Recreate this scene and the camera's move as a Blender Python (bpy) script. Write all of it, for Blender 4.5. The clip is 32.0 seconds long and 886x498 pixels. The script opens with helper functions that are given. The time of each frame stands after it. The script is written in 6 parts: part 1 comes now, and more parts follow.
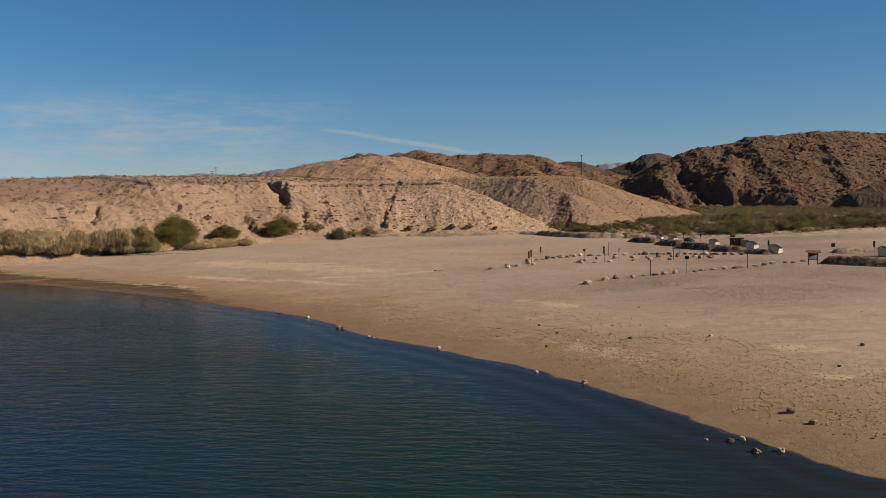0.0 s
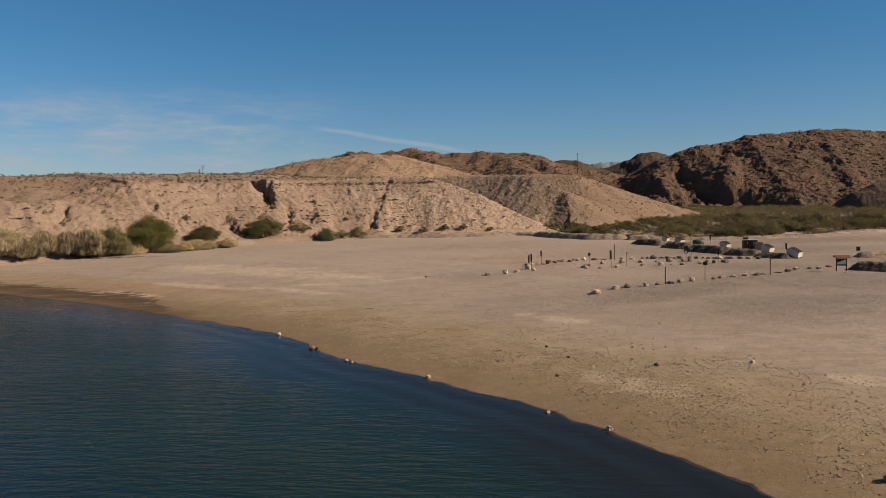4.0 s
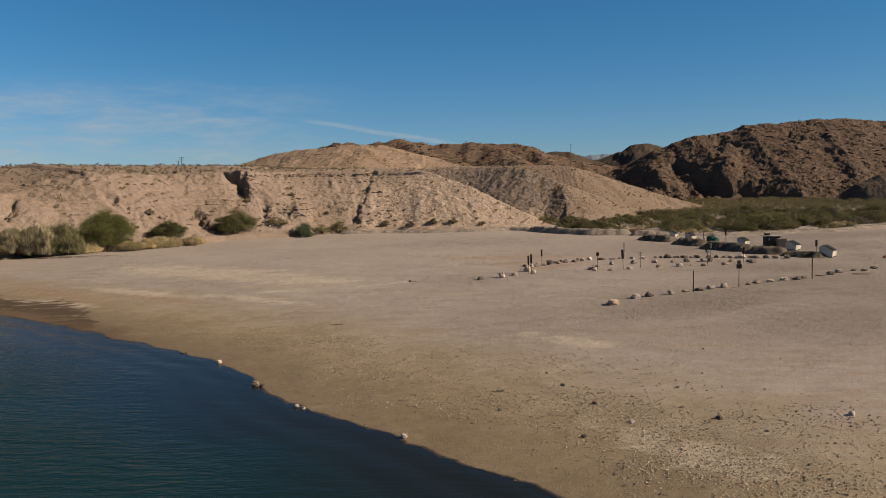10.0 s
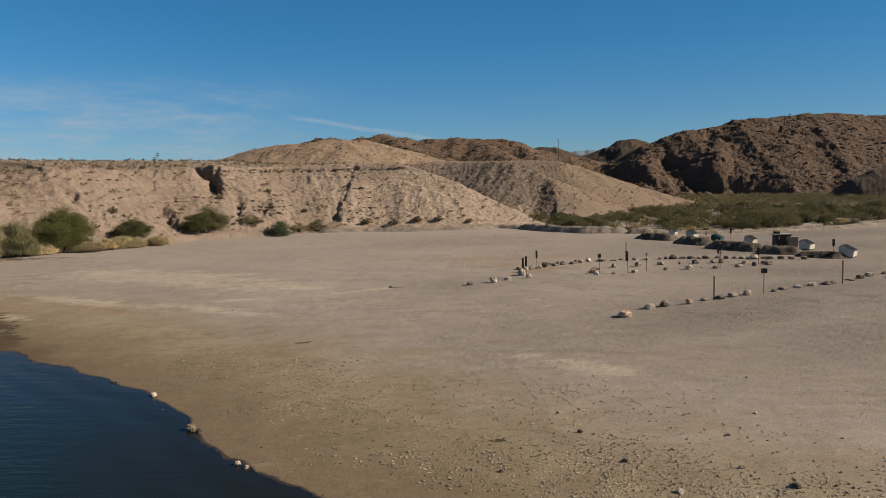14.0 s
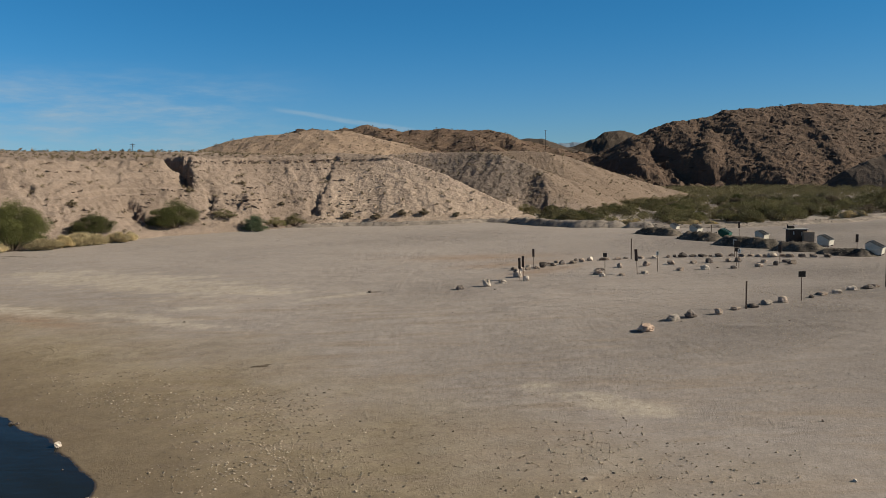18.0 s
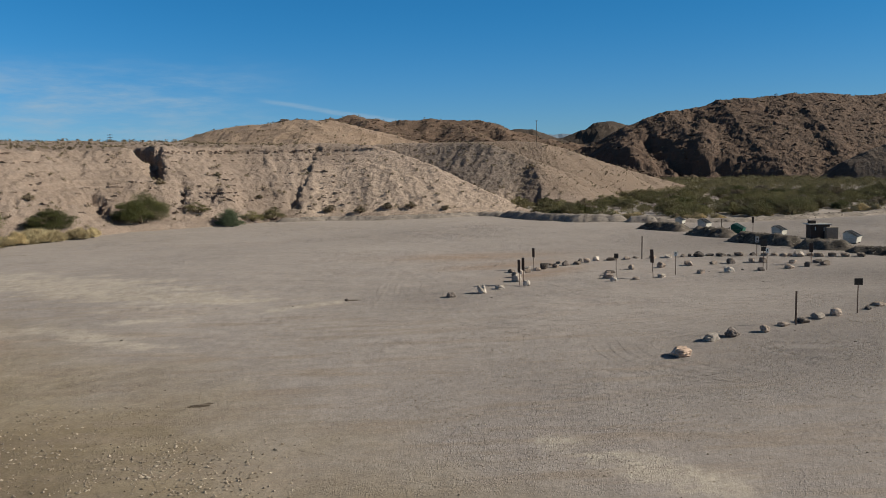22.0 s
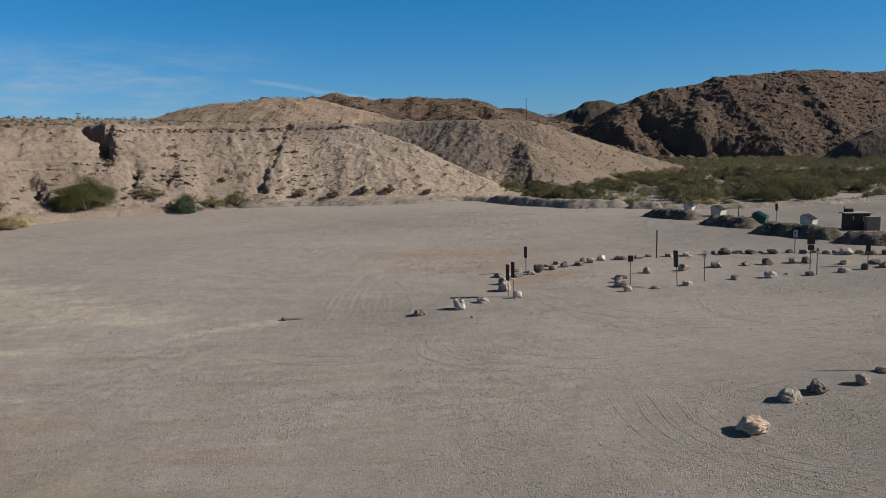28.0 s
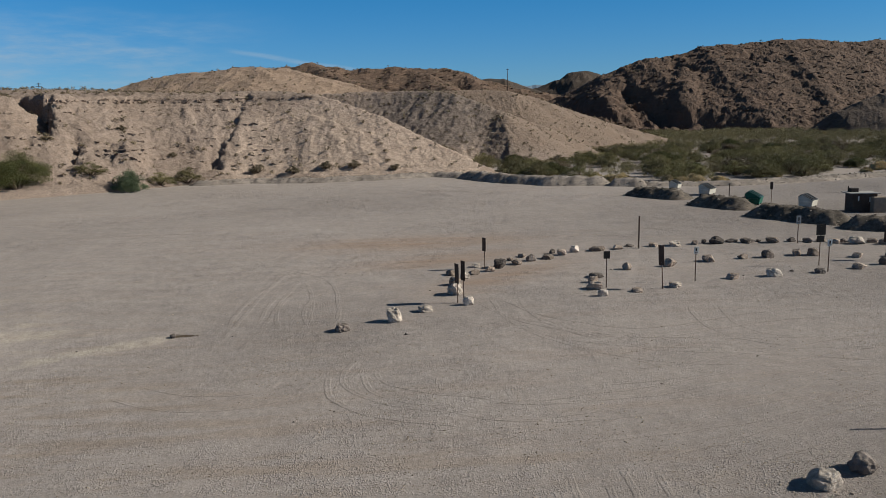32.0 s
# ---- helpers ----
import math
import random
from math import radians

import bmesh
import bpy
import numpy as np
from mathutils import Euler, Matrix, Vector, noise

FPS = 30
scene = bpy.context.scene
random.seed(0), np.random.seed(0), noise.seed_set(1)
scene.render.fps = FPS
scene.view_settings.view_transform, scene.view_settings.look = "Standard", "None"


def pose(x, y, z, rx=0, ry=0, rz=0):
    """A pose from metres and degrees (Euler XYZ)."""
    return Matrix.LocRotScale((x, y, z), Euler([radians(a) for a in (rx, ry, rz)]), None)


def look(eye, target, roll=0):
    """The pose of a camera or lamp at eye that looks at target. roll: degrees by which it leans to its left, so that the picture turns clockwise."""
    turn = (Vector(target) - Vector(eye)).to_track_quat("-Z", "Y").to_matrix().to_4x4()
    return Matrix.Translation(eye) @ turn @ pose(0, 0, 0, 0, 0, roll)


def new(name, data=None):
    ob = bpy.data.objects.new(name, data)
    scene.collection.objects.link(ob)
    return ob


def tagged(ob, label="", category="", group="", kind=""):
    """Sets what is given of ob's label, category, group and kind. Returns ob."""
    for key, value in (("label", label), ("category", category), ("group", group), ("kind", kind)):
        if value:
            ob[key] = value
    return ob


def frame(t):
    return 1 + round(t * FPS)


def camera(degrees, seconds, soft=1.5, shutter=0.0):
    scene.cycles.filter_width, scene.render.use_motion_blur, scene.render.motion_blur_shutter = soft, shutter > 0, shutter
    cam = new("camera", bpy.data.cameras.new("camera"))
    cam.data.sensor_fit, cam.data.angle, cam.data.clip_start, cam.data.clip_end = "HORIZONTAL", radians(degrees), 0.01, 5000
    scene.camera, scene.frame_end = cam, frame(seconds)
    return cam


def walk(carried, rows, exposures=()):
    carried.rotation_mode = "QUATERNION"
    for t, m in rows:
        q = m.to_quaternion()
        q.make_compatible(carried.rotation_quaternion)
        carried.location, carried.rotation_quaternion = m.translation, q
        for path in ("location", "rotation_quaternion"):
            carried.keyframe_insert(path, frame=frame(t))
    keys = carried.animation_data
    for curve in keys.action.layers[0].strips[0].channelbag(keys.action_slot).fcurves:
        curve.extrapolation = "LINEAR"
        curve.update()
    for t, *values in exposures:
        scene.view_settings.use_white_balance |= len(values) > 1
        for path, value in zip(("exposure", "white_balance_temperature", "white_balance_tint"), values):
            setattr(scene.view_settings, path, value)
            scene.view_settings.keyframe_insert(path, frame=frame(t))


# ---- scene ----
cam = camera(61.0, 32.0, soft=0.9)

# seconds, eye, then yaw to the left of +y, pitch and roll in degrees
PATH = [
    (0, (1.120, -2.432, 10.224), (5.0480, -3.8841, -1.0571)),
    (0.5, (1.015, -1.168, 10.236), (4.8888, -3.8996, -1.0429)),
    (1, (0.920, 0.080, 10.245), (4.6896, -3.8838, -1.0314)),
    (1.5, (0.834, 1.311, 10.252), (4.4608, -3.8750, -1.0225)),
    (2, (0.756, 2.530, 10.257), (4.3312, -3.8860, -1.0159)),
    (2.5, (0.683, 3.736, 10.259), (4.3519, -3.9247, -1.0116)),
    (3, (0.616, 4.933, 10.260), (4.4537, -3.9592, -1.0093)),
    (3.5, (0.553, 6.121, 10.258), (4.5790, -3.9499, -1.0090)),
    (5.5, (0.328, 10.814, 10.233), (4.3776, -4.1498, -1.0236)),
    (6, (0.275, 11.978, 10.222), (4.2893, -4.2389, -1.0306)),
    (6.5, (0.222, 13.141, 10.210), (4.1873, -4.3006, -1.0387)),
    (7, (0.168, 14.302, 10.197), (4.1745, -4.3355, -1.0477)),
    (7.5, (0.114, 15.463, 10.182), (4.1977, -4.3484, -1.0575)),
    (8, (0.058, 16.623, 10.167), (4.1650, -4.3812, -1.0680)),
    (8.5, (0.002, 17.785, 10.150), (4.0960, -4.4254, -1.0792)),
    (9, (-0.057, 18.947, 10.132), (4.0008, -4.4347, -1.0908)),
    (9.5, (-0.117, 20.111, 10.114), (3.8874, -4.4511, -1.1029)),
    (10, (-0.178, 21.276, 10.095), (3.8060, -4.5259, -1.1153)),
    (10.5, (-0.242, 22.442, 10.075), (3.8123, -4.6075, -1.1278)),
    (11, (-0.307, 23.611, 10.054), (3.8392, -4.6432, -1.1406)),
    (11.5, (-0.374, 24.781, 10.033), (3.7438, -4.6606, -1.1534)),
    (12, (-0.442, 25.953, 10.012), (3.5471, -4.6763, -1.1662)),
    (12.5, (-0.512, 27.127, 9.990), (3.3265, -4.6987, -1.1789)),
    (13, (-0.583, 28.303, 9.968), (3.1508, -4.7483, -1.1915)),
    (13.5, (-0.654, 29.480, 9.946), (3.0044, -4.7885, -1.2039)),
    (14, (-0.726, 30.658, 9.924), (2.6908, -4.8155, -1.2161)),
    (14.5, (-0.797, 31.838, 9.902), (2.2429, -4.8763, -1.2280)),
    (16.5, (-1.073, 36.562, 9.816), (1.5983, -5.2308, -1.2717)),
    (17, (-1.137, 37.744, 9.795), (1.6021, -5.2960, -1.2816)),
    (17.5, (-1.197, 38.925, 9.775), (1.6178, -5.3525, -1.2910)),
    (18, (-1.254, 40.105, 9.755), (1.5697, -5.4143, -1.2999)),
    (18.5, (-1.305, 41.284, 9.736), (1.4558, -5.4850, -1.3083)),
    (19, (-1.351, 42.461, 9.718), (1.4241, -5.5381, -1.3162)),
    (19.5, (-1.390, 43.637, 9.700), (1.4507, -5.5856, -1.3237)),
    (20, (-1.423, 44.810, 9.683), (1.3852, -5.6650, -1.3306)),
    (20.5, (-1.447, 45.982, 9.667), (1.2107, -5.7732, -1.3371)),
    (21, (-1.462, 47.151, 9.651), (1.0342, -5.8794, -1.3431)),
    (21.5, (-1.467, 48.317, 9.637), (0.8936, -5.9734, -1.3487)),
    (22, (-1.461, 49.481, 9.623), (0.7139, -6.0654, -1.3539)),
    (22.5, (-1.444, 50.641, 9.610), (0.4932, -6.1420, -1.3587)),
    (23, (-1.414, 51.799, 9.598), (0.3042, -6.2168, -1.3632)),
    (23.5, (-1.370, 52.953, 9.586), (0.2014, -6.3427, -1.3674)),
    (24, (-1.311, 54.105, 9.576), (0.2129, -6.4969, -1.3714)),
    (24.5, (-1.236, 55.253, 9.566), (0.2880, -6.6246, -1.3751)),
    (25, (-1.144, 56.399, 9.558), (0.3662, -6.7404, -1.3787)),
    (25.5, (-1.034, 57.542, 9.550), (0.4515, -6.8650, -1.3823)),
    (27.5, (-0.392, 62.095, 9.526), (0.0945, -7.4292, -1.3972)),
    (28, (-0.174, 63.230, 9.521), (-0.0608, -7.5602, -1.4015)),
    (28.5, (0.068, 64.366, 9.517), (-0.1845, -7.7226, -1.4062)),
    (29, (0.336, 65.503, 9.514), (-0.2194, -7.9740, -1.4114)),
    (29.5, (0.631, 66.642, 9.510), (-0.2700, -8.2526, -1.4172)),
    (30, (0.954, 67.784, 9.507), (-0.4140, -8.4805, -1.4238)),
    (30.5, (1.308, 68.930, 9.505), (-0.5874, -8.7187, -1.4311)),
    (31, (1.692, 70.081, 9.502), (-0.7899, -9.0081, -1.4394)),
    (31.5, (2.107, 71.238, 9.499), (-1.0126, -9.3339, -1.4488)),
    (32, (2.556, 72.403, 9.496), (-1.1799, -9.6829, -1.4594)),
]


def aimed(eye, turn):
    yaw, pitch, roll = turn
    a, b = radians(yaw), radians(pitch)
    ahead = Vector((-math.sin(a) * math.cos(b), math.cos(a) * math.cos(b), math.sin(b)))
    return look(eye, Vector(eye) + ahead, roll)


EXPOSURES = [(0, 0.36, 7950, 16), (6, 0.35, 7480, 14), (13, 0.32, 6800, 7), (20, 0.33, 6050, 2), (32, 0.25, 5700, 2)]
walk(cam, [(t, aimed(eye, turn)) for t, eye, turn in PATH], EXPOSURES)

# ---------------------------------------------------------------- sky and sun
SUN = Vector((0.866 * 0.9985, -0.866 * 0.055, 0.5))
world = bpy.data.worlds.new("sky")
scene.world = world
world.use_nodes = True


class Nodes:
    """Short calls to make and join shader nodes."""

    def __init__(self, tree):
        self.tree = tree
        tree.nodes.clear()

    def add(self, kind, out=0, settings=None, **sockets):
        node = self.tree.nodes.new(kind)
        for key, value in (settings or {}).items():
            setattr(node, key, value)
        for key, value in sockets.items():
            slot = node.inputs[int(key[1:])] if key[0] == "i" and key[1:].isdigit() else node.inputs[key.replace("_", " ")]
            if isinstance(value, bpy.types.NodeSocket):
                self.tree.links.new(value, slot)
            else:
                slot.default_value = value
        return node.outputs[out]

    def math(self, op, a, b=0.0, c=0.0):
        return self.add("ShaderNodeMath", settings={"operation": op}, i0=a, i1=b, i2=c)

    def noise(self, at, scale, detail=4.0, rough=0.55, out=0):
        return self.add("ShaderNodeTexNoise", out, Vector=at, Scale=scale, Detail=detail, Roughness=rough)

    def band(self, value, low, high, to_low=0.0, to_high=1.0):
        return self.add("ShaderNodeMapRange", settings={"interpolation_type": "SMOOTHSTEP"}, i0=value, i1=low, i2=high, i3=to_low, i4=to_high)

    def mix(self, factor, a, b, blend="MIX"):
        node = self.tree.nodes.new("ShaderNodeMix")
        node.data_type, node.blend_type = "RGBA", blend
        for slot, value in ((node.inputs[0], factor), (node.inputs[6], a), (node.inputs[7], b)):
            if isinstance(value, bpy.types.NodeSocket):
                self.tree.links.new(value, slot)
            else:
                slot.default_value = (*value, 1) if isinstance(value, tuple) and len(value) == 3 else value
        return node.outputs[2]

    def bump(self, height, strength, distance, normal=None):
        more = {"Normal": normal} if normal is not None else {}
        return self.add("ShaderNodeBump", Height=height, Strength=strength, Distance=distance, **more)

    def place(self):
        return self.add("ShaderNodeNewGeometry", 0)


def material(name, build):
    m = bpy.data.materials.new(name)
    m.use_nodes = True
    n = Nodes(m.node_tree)
    shader = build(n)
    out = n.tree.nodes.new("ShaderNodeOutputMaterial")
    n.tree.links.new(shader, out.inputs[0])
    return m


def surface(n, color, rough=0.9, normal=None, **more):
    if normal is not None:
        more["Normal"] = normal
    if isinstance(color, tuple):
        color = (*color, 1)
    return n.add("ShaderNodeBsdfPrincipled", Base_Color=color, Roughness=rough, **{"Specular_IOR_Level": 0.25, **more})


def sky_nodes():
    n = Nodes(world.node_tree)
    sky = n.add("ShaderNodeTexSky", settings={"sky_type": "NISHITA", "sun_disc": False, "sun_elevation": math.asin(SUN.z),
                "sun_rotation": math.atan2(SUN.x, SUN.y), "altitude": 200.0, "air_density": AIR, "dust_density": DUST, "ozone_density": OZONE})
    way = n.add("ShaderNodeTexCoord", 0)
    part = n.tree.nodes.new("ShaderNodeSeparateXYZ")
    n.tree.links.new(way, part.inputs[0])
    x, y, z = part.outputs
    # thin high cloud low in the north-west
    flat = n.add("ShaderNodeMapping", Vector=way, Rotation=(0, 0.16, 0), Scale=(1.0, 1.0, 5.0))
    wisps = n.band(n.noise(flat, 6.5, 9.0, 0.6), 0.30, 0.78)
    fine = n.band(n.noise(flat, 26.0, 5.0, 0.6), 0.25, 0.8, 0.55, 1.0)
    sector = n.math("MULTIPLY", n.band(x, -0.14, -0.36), n.band(z, 0.015, 0.05))
    sector = n.math("MULTIPLY", sector, n.band(z, 0.155, 0.08))
    mask = n.math("MULTIPLY", n.math("MULTIPLY", wisps, fine), sector)
    # one old contrail
    a, b = Vector((-0.2503, 0.9637, 0.0933)), Vector((-0.0365, 0.9977, 0.0575))
    across = a.cross(b).normalized()
    off = n.add("ShaderNodeVectorMath", 1, {"operation": "DOT_PRODUCT"}, i0=way, i1=across)
    off = n.math("ADD", off, n.math("MULTIPLY", n.math("SUBTRACT", n.noise(flat, 18.0, 3.0), 0.5), 0.006))
    trail = n.math("MULTIPLY", n.band(n.math("ABSOLUTE", off), 0.0045, 0.0005), n.math("MULTIPLY", n.band(x, -0.26, -0.20), n.band(x, -0.03, -0.07)))
    trail = n.math("MULTIPLY", trail, n.band(n.noise(flat, 30.0, 3.0), 0.25, 0.7, 0.25, 0.6))
    trail = n.math("MULTIPLY", trail, n.band(y, 0.2, 0.5))
    mask = n.math("MULTIPLY", mask, n.band(y, 0.1, 0.4))
    cover = n.math("MINIMUM", n.math("ADD", n.math("MULTIPLY", mask, 0.95), n.math("MULTIPLY", trail, 0.85)), 0.68)
    color = n.mix(cover, n.mix(1.0, sky, n.mix(n.band(z, 0.27, 0.6), n.mix(n.band(z, 0.0, 0.22), HAZE, TINT), HIGH), "MULTIPLY"), CLOUD)
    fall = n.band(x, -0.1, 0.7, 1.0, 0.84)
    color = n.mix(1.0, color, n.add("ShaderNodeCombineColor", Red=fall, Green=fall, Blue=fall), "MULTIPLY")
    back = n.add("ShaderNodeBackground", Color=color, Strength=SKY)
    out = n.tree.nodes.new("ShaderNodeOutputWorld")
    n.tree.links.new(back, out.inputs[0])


HAZE, HIGH = (0.64, 0.94, 1.40), (0.72, 0.50, 0.35)
SKY, AIR, DUST, OZONE, CLOUD, TINT = 0.05, 1.0, 0.0, 3.0, (5.6, 6.9, 8.3), (0.345, 0.975, 1.40)
sky_nodes()
sun = new("sun", bpy.data.lights.new("sun", "SUN"))
sun.data.energy, sun.data.angle, sun.data.color = 5.0, radians(0.53), (1.0, 0.87, 0.70)
sun.matrix_world = look(SUN * 300, (0, 0, 0))


# ---------------------------------------------------------------- materials
def ground_material(n):
    p = n.place()
    shore = n.add("ShaderNodeAttribute", 2, {"attribute_name": "shore"})
    pale = n.add("ShaderNodeAttribute", 2, {"attribute_name": "pale"})
    rust = n.add("ShaderNodeAttribute", 2, {"attribute_name": "rust"})
    broad, mid, fine = n.noise(p, 0.05, 5.0), n.noise(p, 0.42, 6.0, 0.6), n.noise(p, 7.0, 5.0, 0.7)
    streak = n.noise(n.add("ShaderNodeMapping", Vector=p, Rotation=(0, 0, 0.85), Scale=(0.12, 0.9, 1.0)), 1.0, 6.0, 0.65)
    stones = n.add("ShaderNodeTexVoronoi", 0, Vector=p, Scale=11.0)
    tint = n.add("ShaderNodeTexVoronoi", 1, Vector=p, Scale=11.0)
    grit = n.add("ShaderNodeTexVoronoi", 1, Vector=p, Scale=27.0)
    gravel = n.mix(n.band(broad, 0.35, 0.65), (0.284, 0.240, 0.217), (0.340, 0.288, 0.260))
    gravel = n.mix(n.band(mid, 0.3, 0.75, 0.0, 0.6), gravel, (0.362, 0.307, 0.275))
    gravel = n.mix(n.band(streak, 0.45, 0.75, 0.0, 0.5), gravel, (0.316, 0.248, 0.212))
    driven = n.noise(n.add("ShaderNodeMapping", Vector=p, Rotation=(0, 0, -0.42), Scale=(0.07, 1.1, 1.0)), 1.0, 6.0, 0.75)
    gravel = n.mix(n.band(driven, 0.48, 0.70, 0.0, 0.24), gravel, (0.240, 0.192, 0.170))
    coarse = n.add("ShaderNodeAttribute", 2, {"attribute_name": "coarse"})
    gravel = n.mix(n.math("MULTIPLY", coarse, n.band(mid, 0.2, 0.7, 0.6, 1.0)), gravel, (0.178, 0.149, 0.136))
    d = n.math("ADD", shore, n.math("MULTIPLY", n.math("SUBTRACT", n.noise(p, 0.16, 5.0, 0.6), 0.5), 16.0))
    sand = n.mix(n.band(mid, 0.3, 0.7), (0.232, 0.178, 0.117), (0.300, 0.238, 0.164))
    color = n.mix(n.band(d, 21.0, 6.0), gravel, sand)
    color = n.mix(n.math("MULTIPLY", n.band(d, 42.0, 22.0), n.band(streak, 0.46, 0.66, 0.0, 0.55)), color, (0.272, 0.211, 0.163))
    moist = n.math("ADD", shore, n.math("MULTIPLY", n.math("SUBTRACT", n.noise(p, 0.4, 5.0, 0.65), 0.5), 6.0))
    color = n.mix(n.band(moist, 9.5, 2.0, 0.0, 0.66), color, (0.158, 0.116, 0.076))
    color = n.mix(n.math("MULTIPLY", n.band(n.math("ADD", pale, n.math("MULTIPLY", n.math("SUBTRACT", n.math("ADD", streak, mid), 1.0), 1.5)), 0.28, 0.85), n.band(n.noise(p, 1.1, 6.0, 0.75), 0.36, 0.60, 0.3, 0.9)), color, (0.450, 0.378, 0.312))
    color = n.mix(n.math("MULTIPLY", rust, n.band(streak, 0.25, 0.6, 0.2, 0.75)), color, (0.290, 0.190, 0.127))
    damp = n.add("ShaderNodeAttribute", 2, {"attribute_name": "damp"})
    color = n.mix(n.math("MULTIPLY", n.band(n.math("ADD", damp, n.math("MULTIPLY", n.math("SUBTRACT", n.math("ADD", streak, n.noise(p, 0.8, 6.0, 0.7)), 1.0), 1.9)), 0.32, 0.56), n.math("MULTIPLY", n.band(streak, 0.3, 0.5, 0.45, 1.0), n.band(damp, 0.04, 0.18))), color, (0.078, 0.055, 0.035))
    algae = n.math("ADD", shore, n.math("MULTIPLY", n.math("SUBTRACT", n.noise(p, 0.35, 5.0, 0.65), 0.5), 5.0))
    where = n.tree.nodes.new("ShaderNodeSeparateXYZ")
    n.tree.links.new(p, where.inputs[0])
    color = n.mix(n.math("MULTIPLY", n.band(algae, 3.2, 0.8, 0.0, 0.75), n.band(where.outputs[0], -22.0, -36.0, 0.12, 1.0)), color, (0.108, 0.068, 0.038))
    wet = n.band(n.math("ADD", shore, n.math("MULTIPLY", n.math("SUBTRACT", mid, 0.5), 0.8)), 0.32, 0.14)
    color = n.mix(wet, color, (0.048, 0.033, 0.022))
    # single stones show darker and lighter than the bed they lie in
    speck = n.math("MULTIPLY", n.band(n.add("ShaderNodeRGBToBW", Color=tint), 0.15, 0.85, 0.94, 1.06), n.band(n.add("ShaderNodeRGBToBW", Color=grit), 0.1, 0.9, 0.95, 1.05))
    speck = n.math("MULTIPLY", speck, n.band(fine, 0.25, 0.75, 0.92, 1.08))
    tread = n.add("ShaderNodeAttribute", 2, {"attribute_name": "tread"})
    speck = n.math("MULTIPLY", speck, n.math("ADD", 1.0, n.math("MULTIPLY", tread, n.band(mid, 0.3, 0.6, 0.4, 1.0))))
    speck = n.math("MULTIPLY", speck, n.band(n.noise(p, 1.6, 4.0, 0.65), 0.3, 0.7, 0.93, 1.06))
    color = n.mix(1.0, color, n.add("ShaderNodeCombineColor", Red=speck, Green=speck, Blue=speck), "MULTIPLY")
    # loose clods lie in patches between packed, driven ground
    patch = n.math("MULTIPLY", n.band(n.noise(p, 0.10, 4.0, 0.6), 0.42, 0.60), n.band(n.noise(p, 0.9, 4.0, 0.65), 0.34, 0.60))
    clod = n.add("ShaderNodeTexVoronoi", 0, Vector=n.add("ShaderNodeVectorMath", 0, {"operation": "ADD"}, i0=p, i1=n.noise(p, 3.0, 3.0, 0.6, 1)), Scale=8.0)
    lumps = n.math("MULTIPLY", n.math("ADD", n.math("MULTIPLY", n.band(stones, 0.0, 0.5, 1.0, 0.0), 0.5), n.band(clod, 0.05, 0.55, 0.9, 0.0)), n.math("ADD", n.math("ADD", n.math("MULTIPLY", patch, 0.34), n.math("MULTIPLY", coarse, 0.42)), 0.03))
    relief = n.math("ADD", lumps, n.math("ADD", n.math("MULTIPLY", fine, 0.22), n.math("ADD", n.math("MULTIPLY", mid, 0.9), n.math("MULTIPLY", driven, 0.15))))
    normal = n.bump(relief, 0.85, 0.10)
    return surface(n, color, n.band(wet, 0.0, 1.0, 0.92, 0.35), normal)


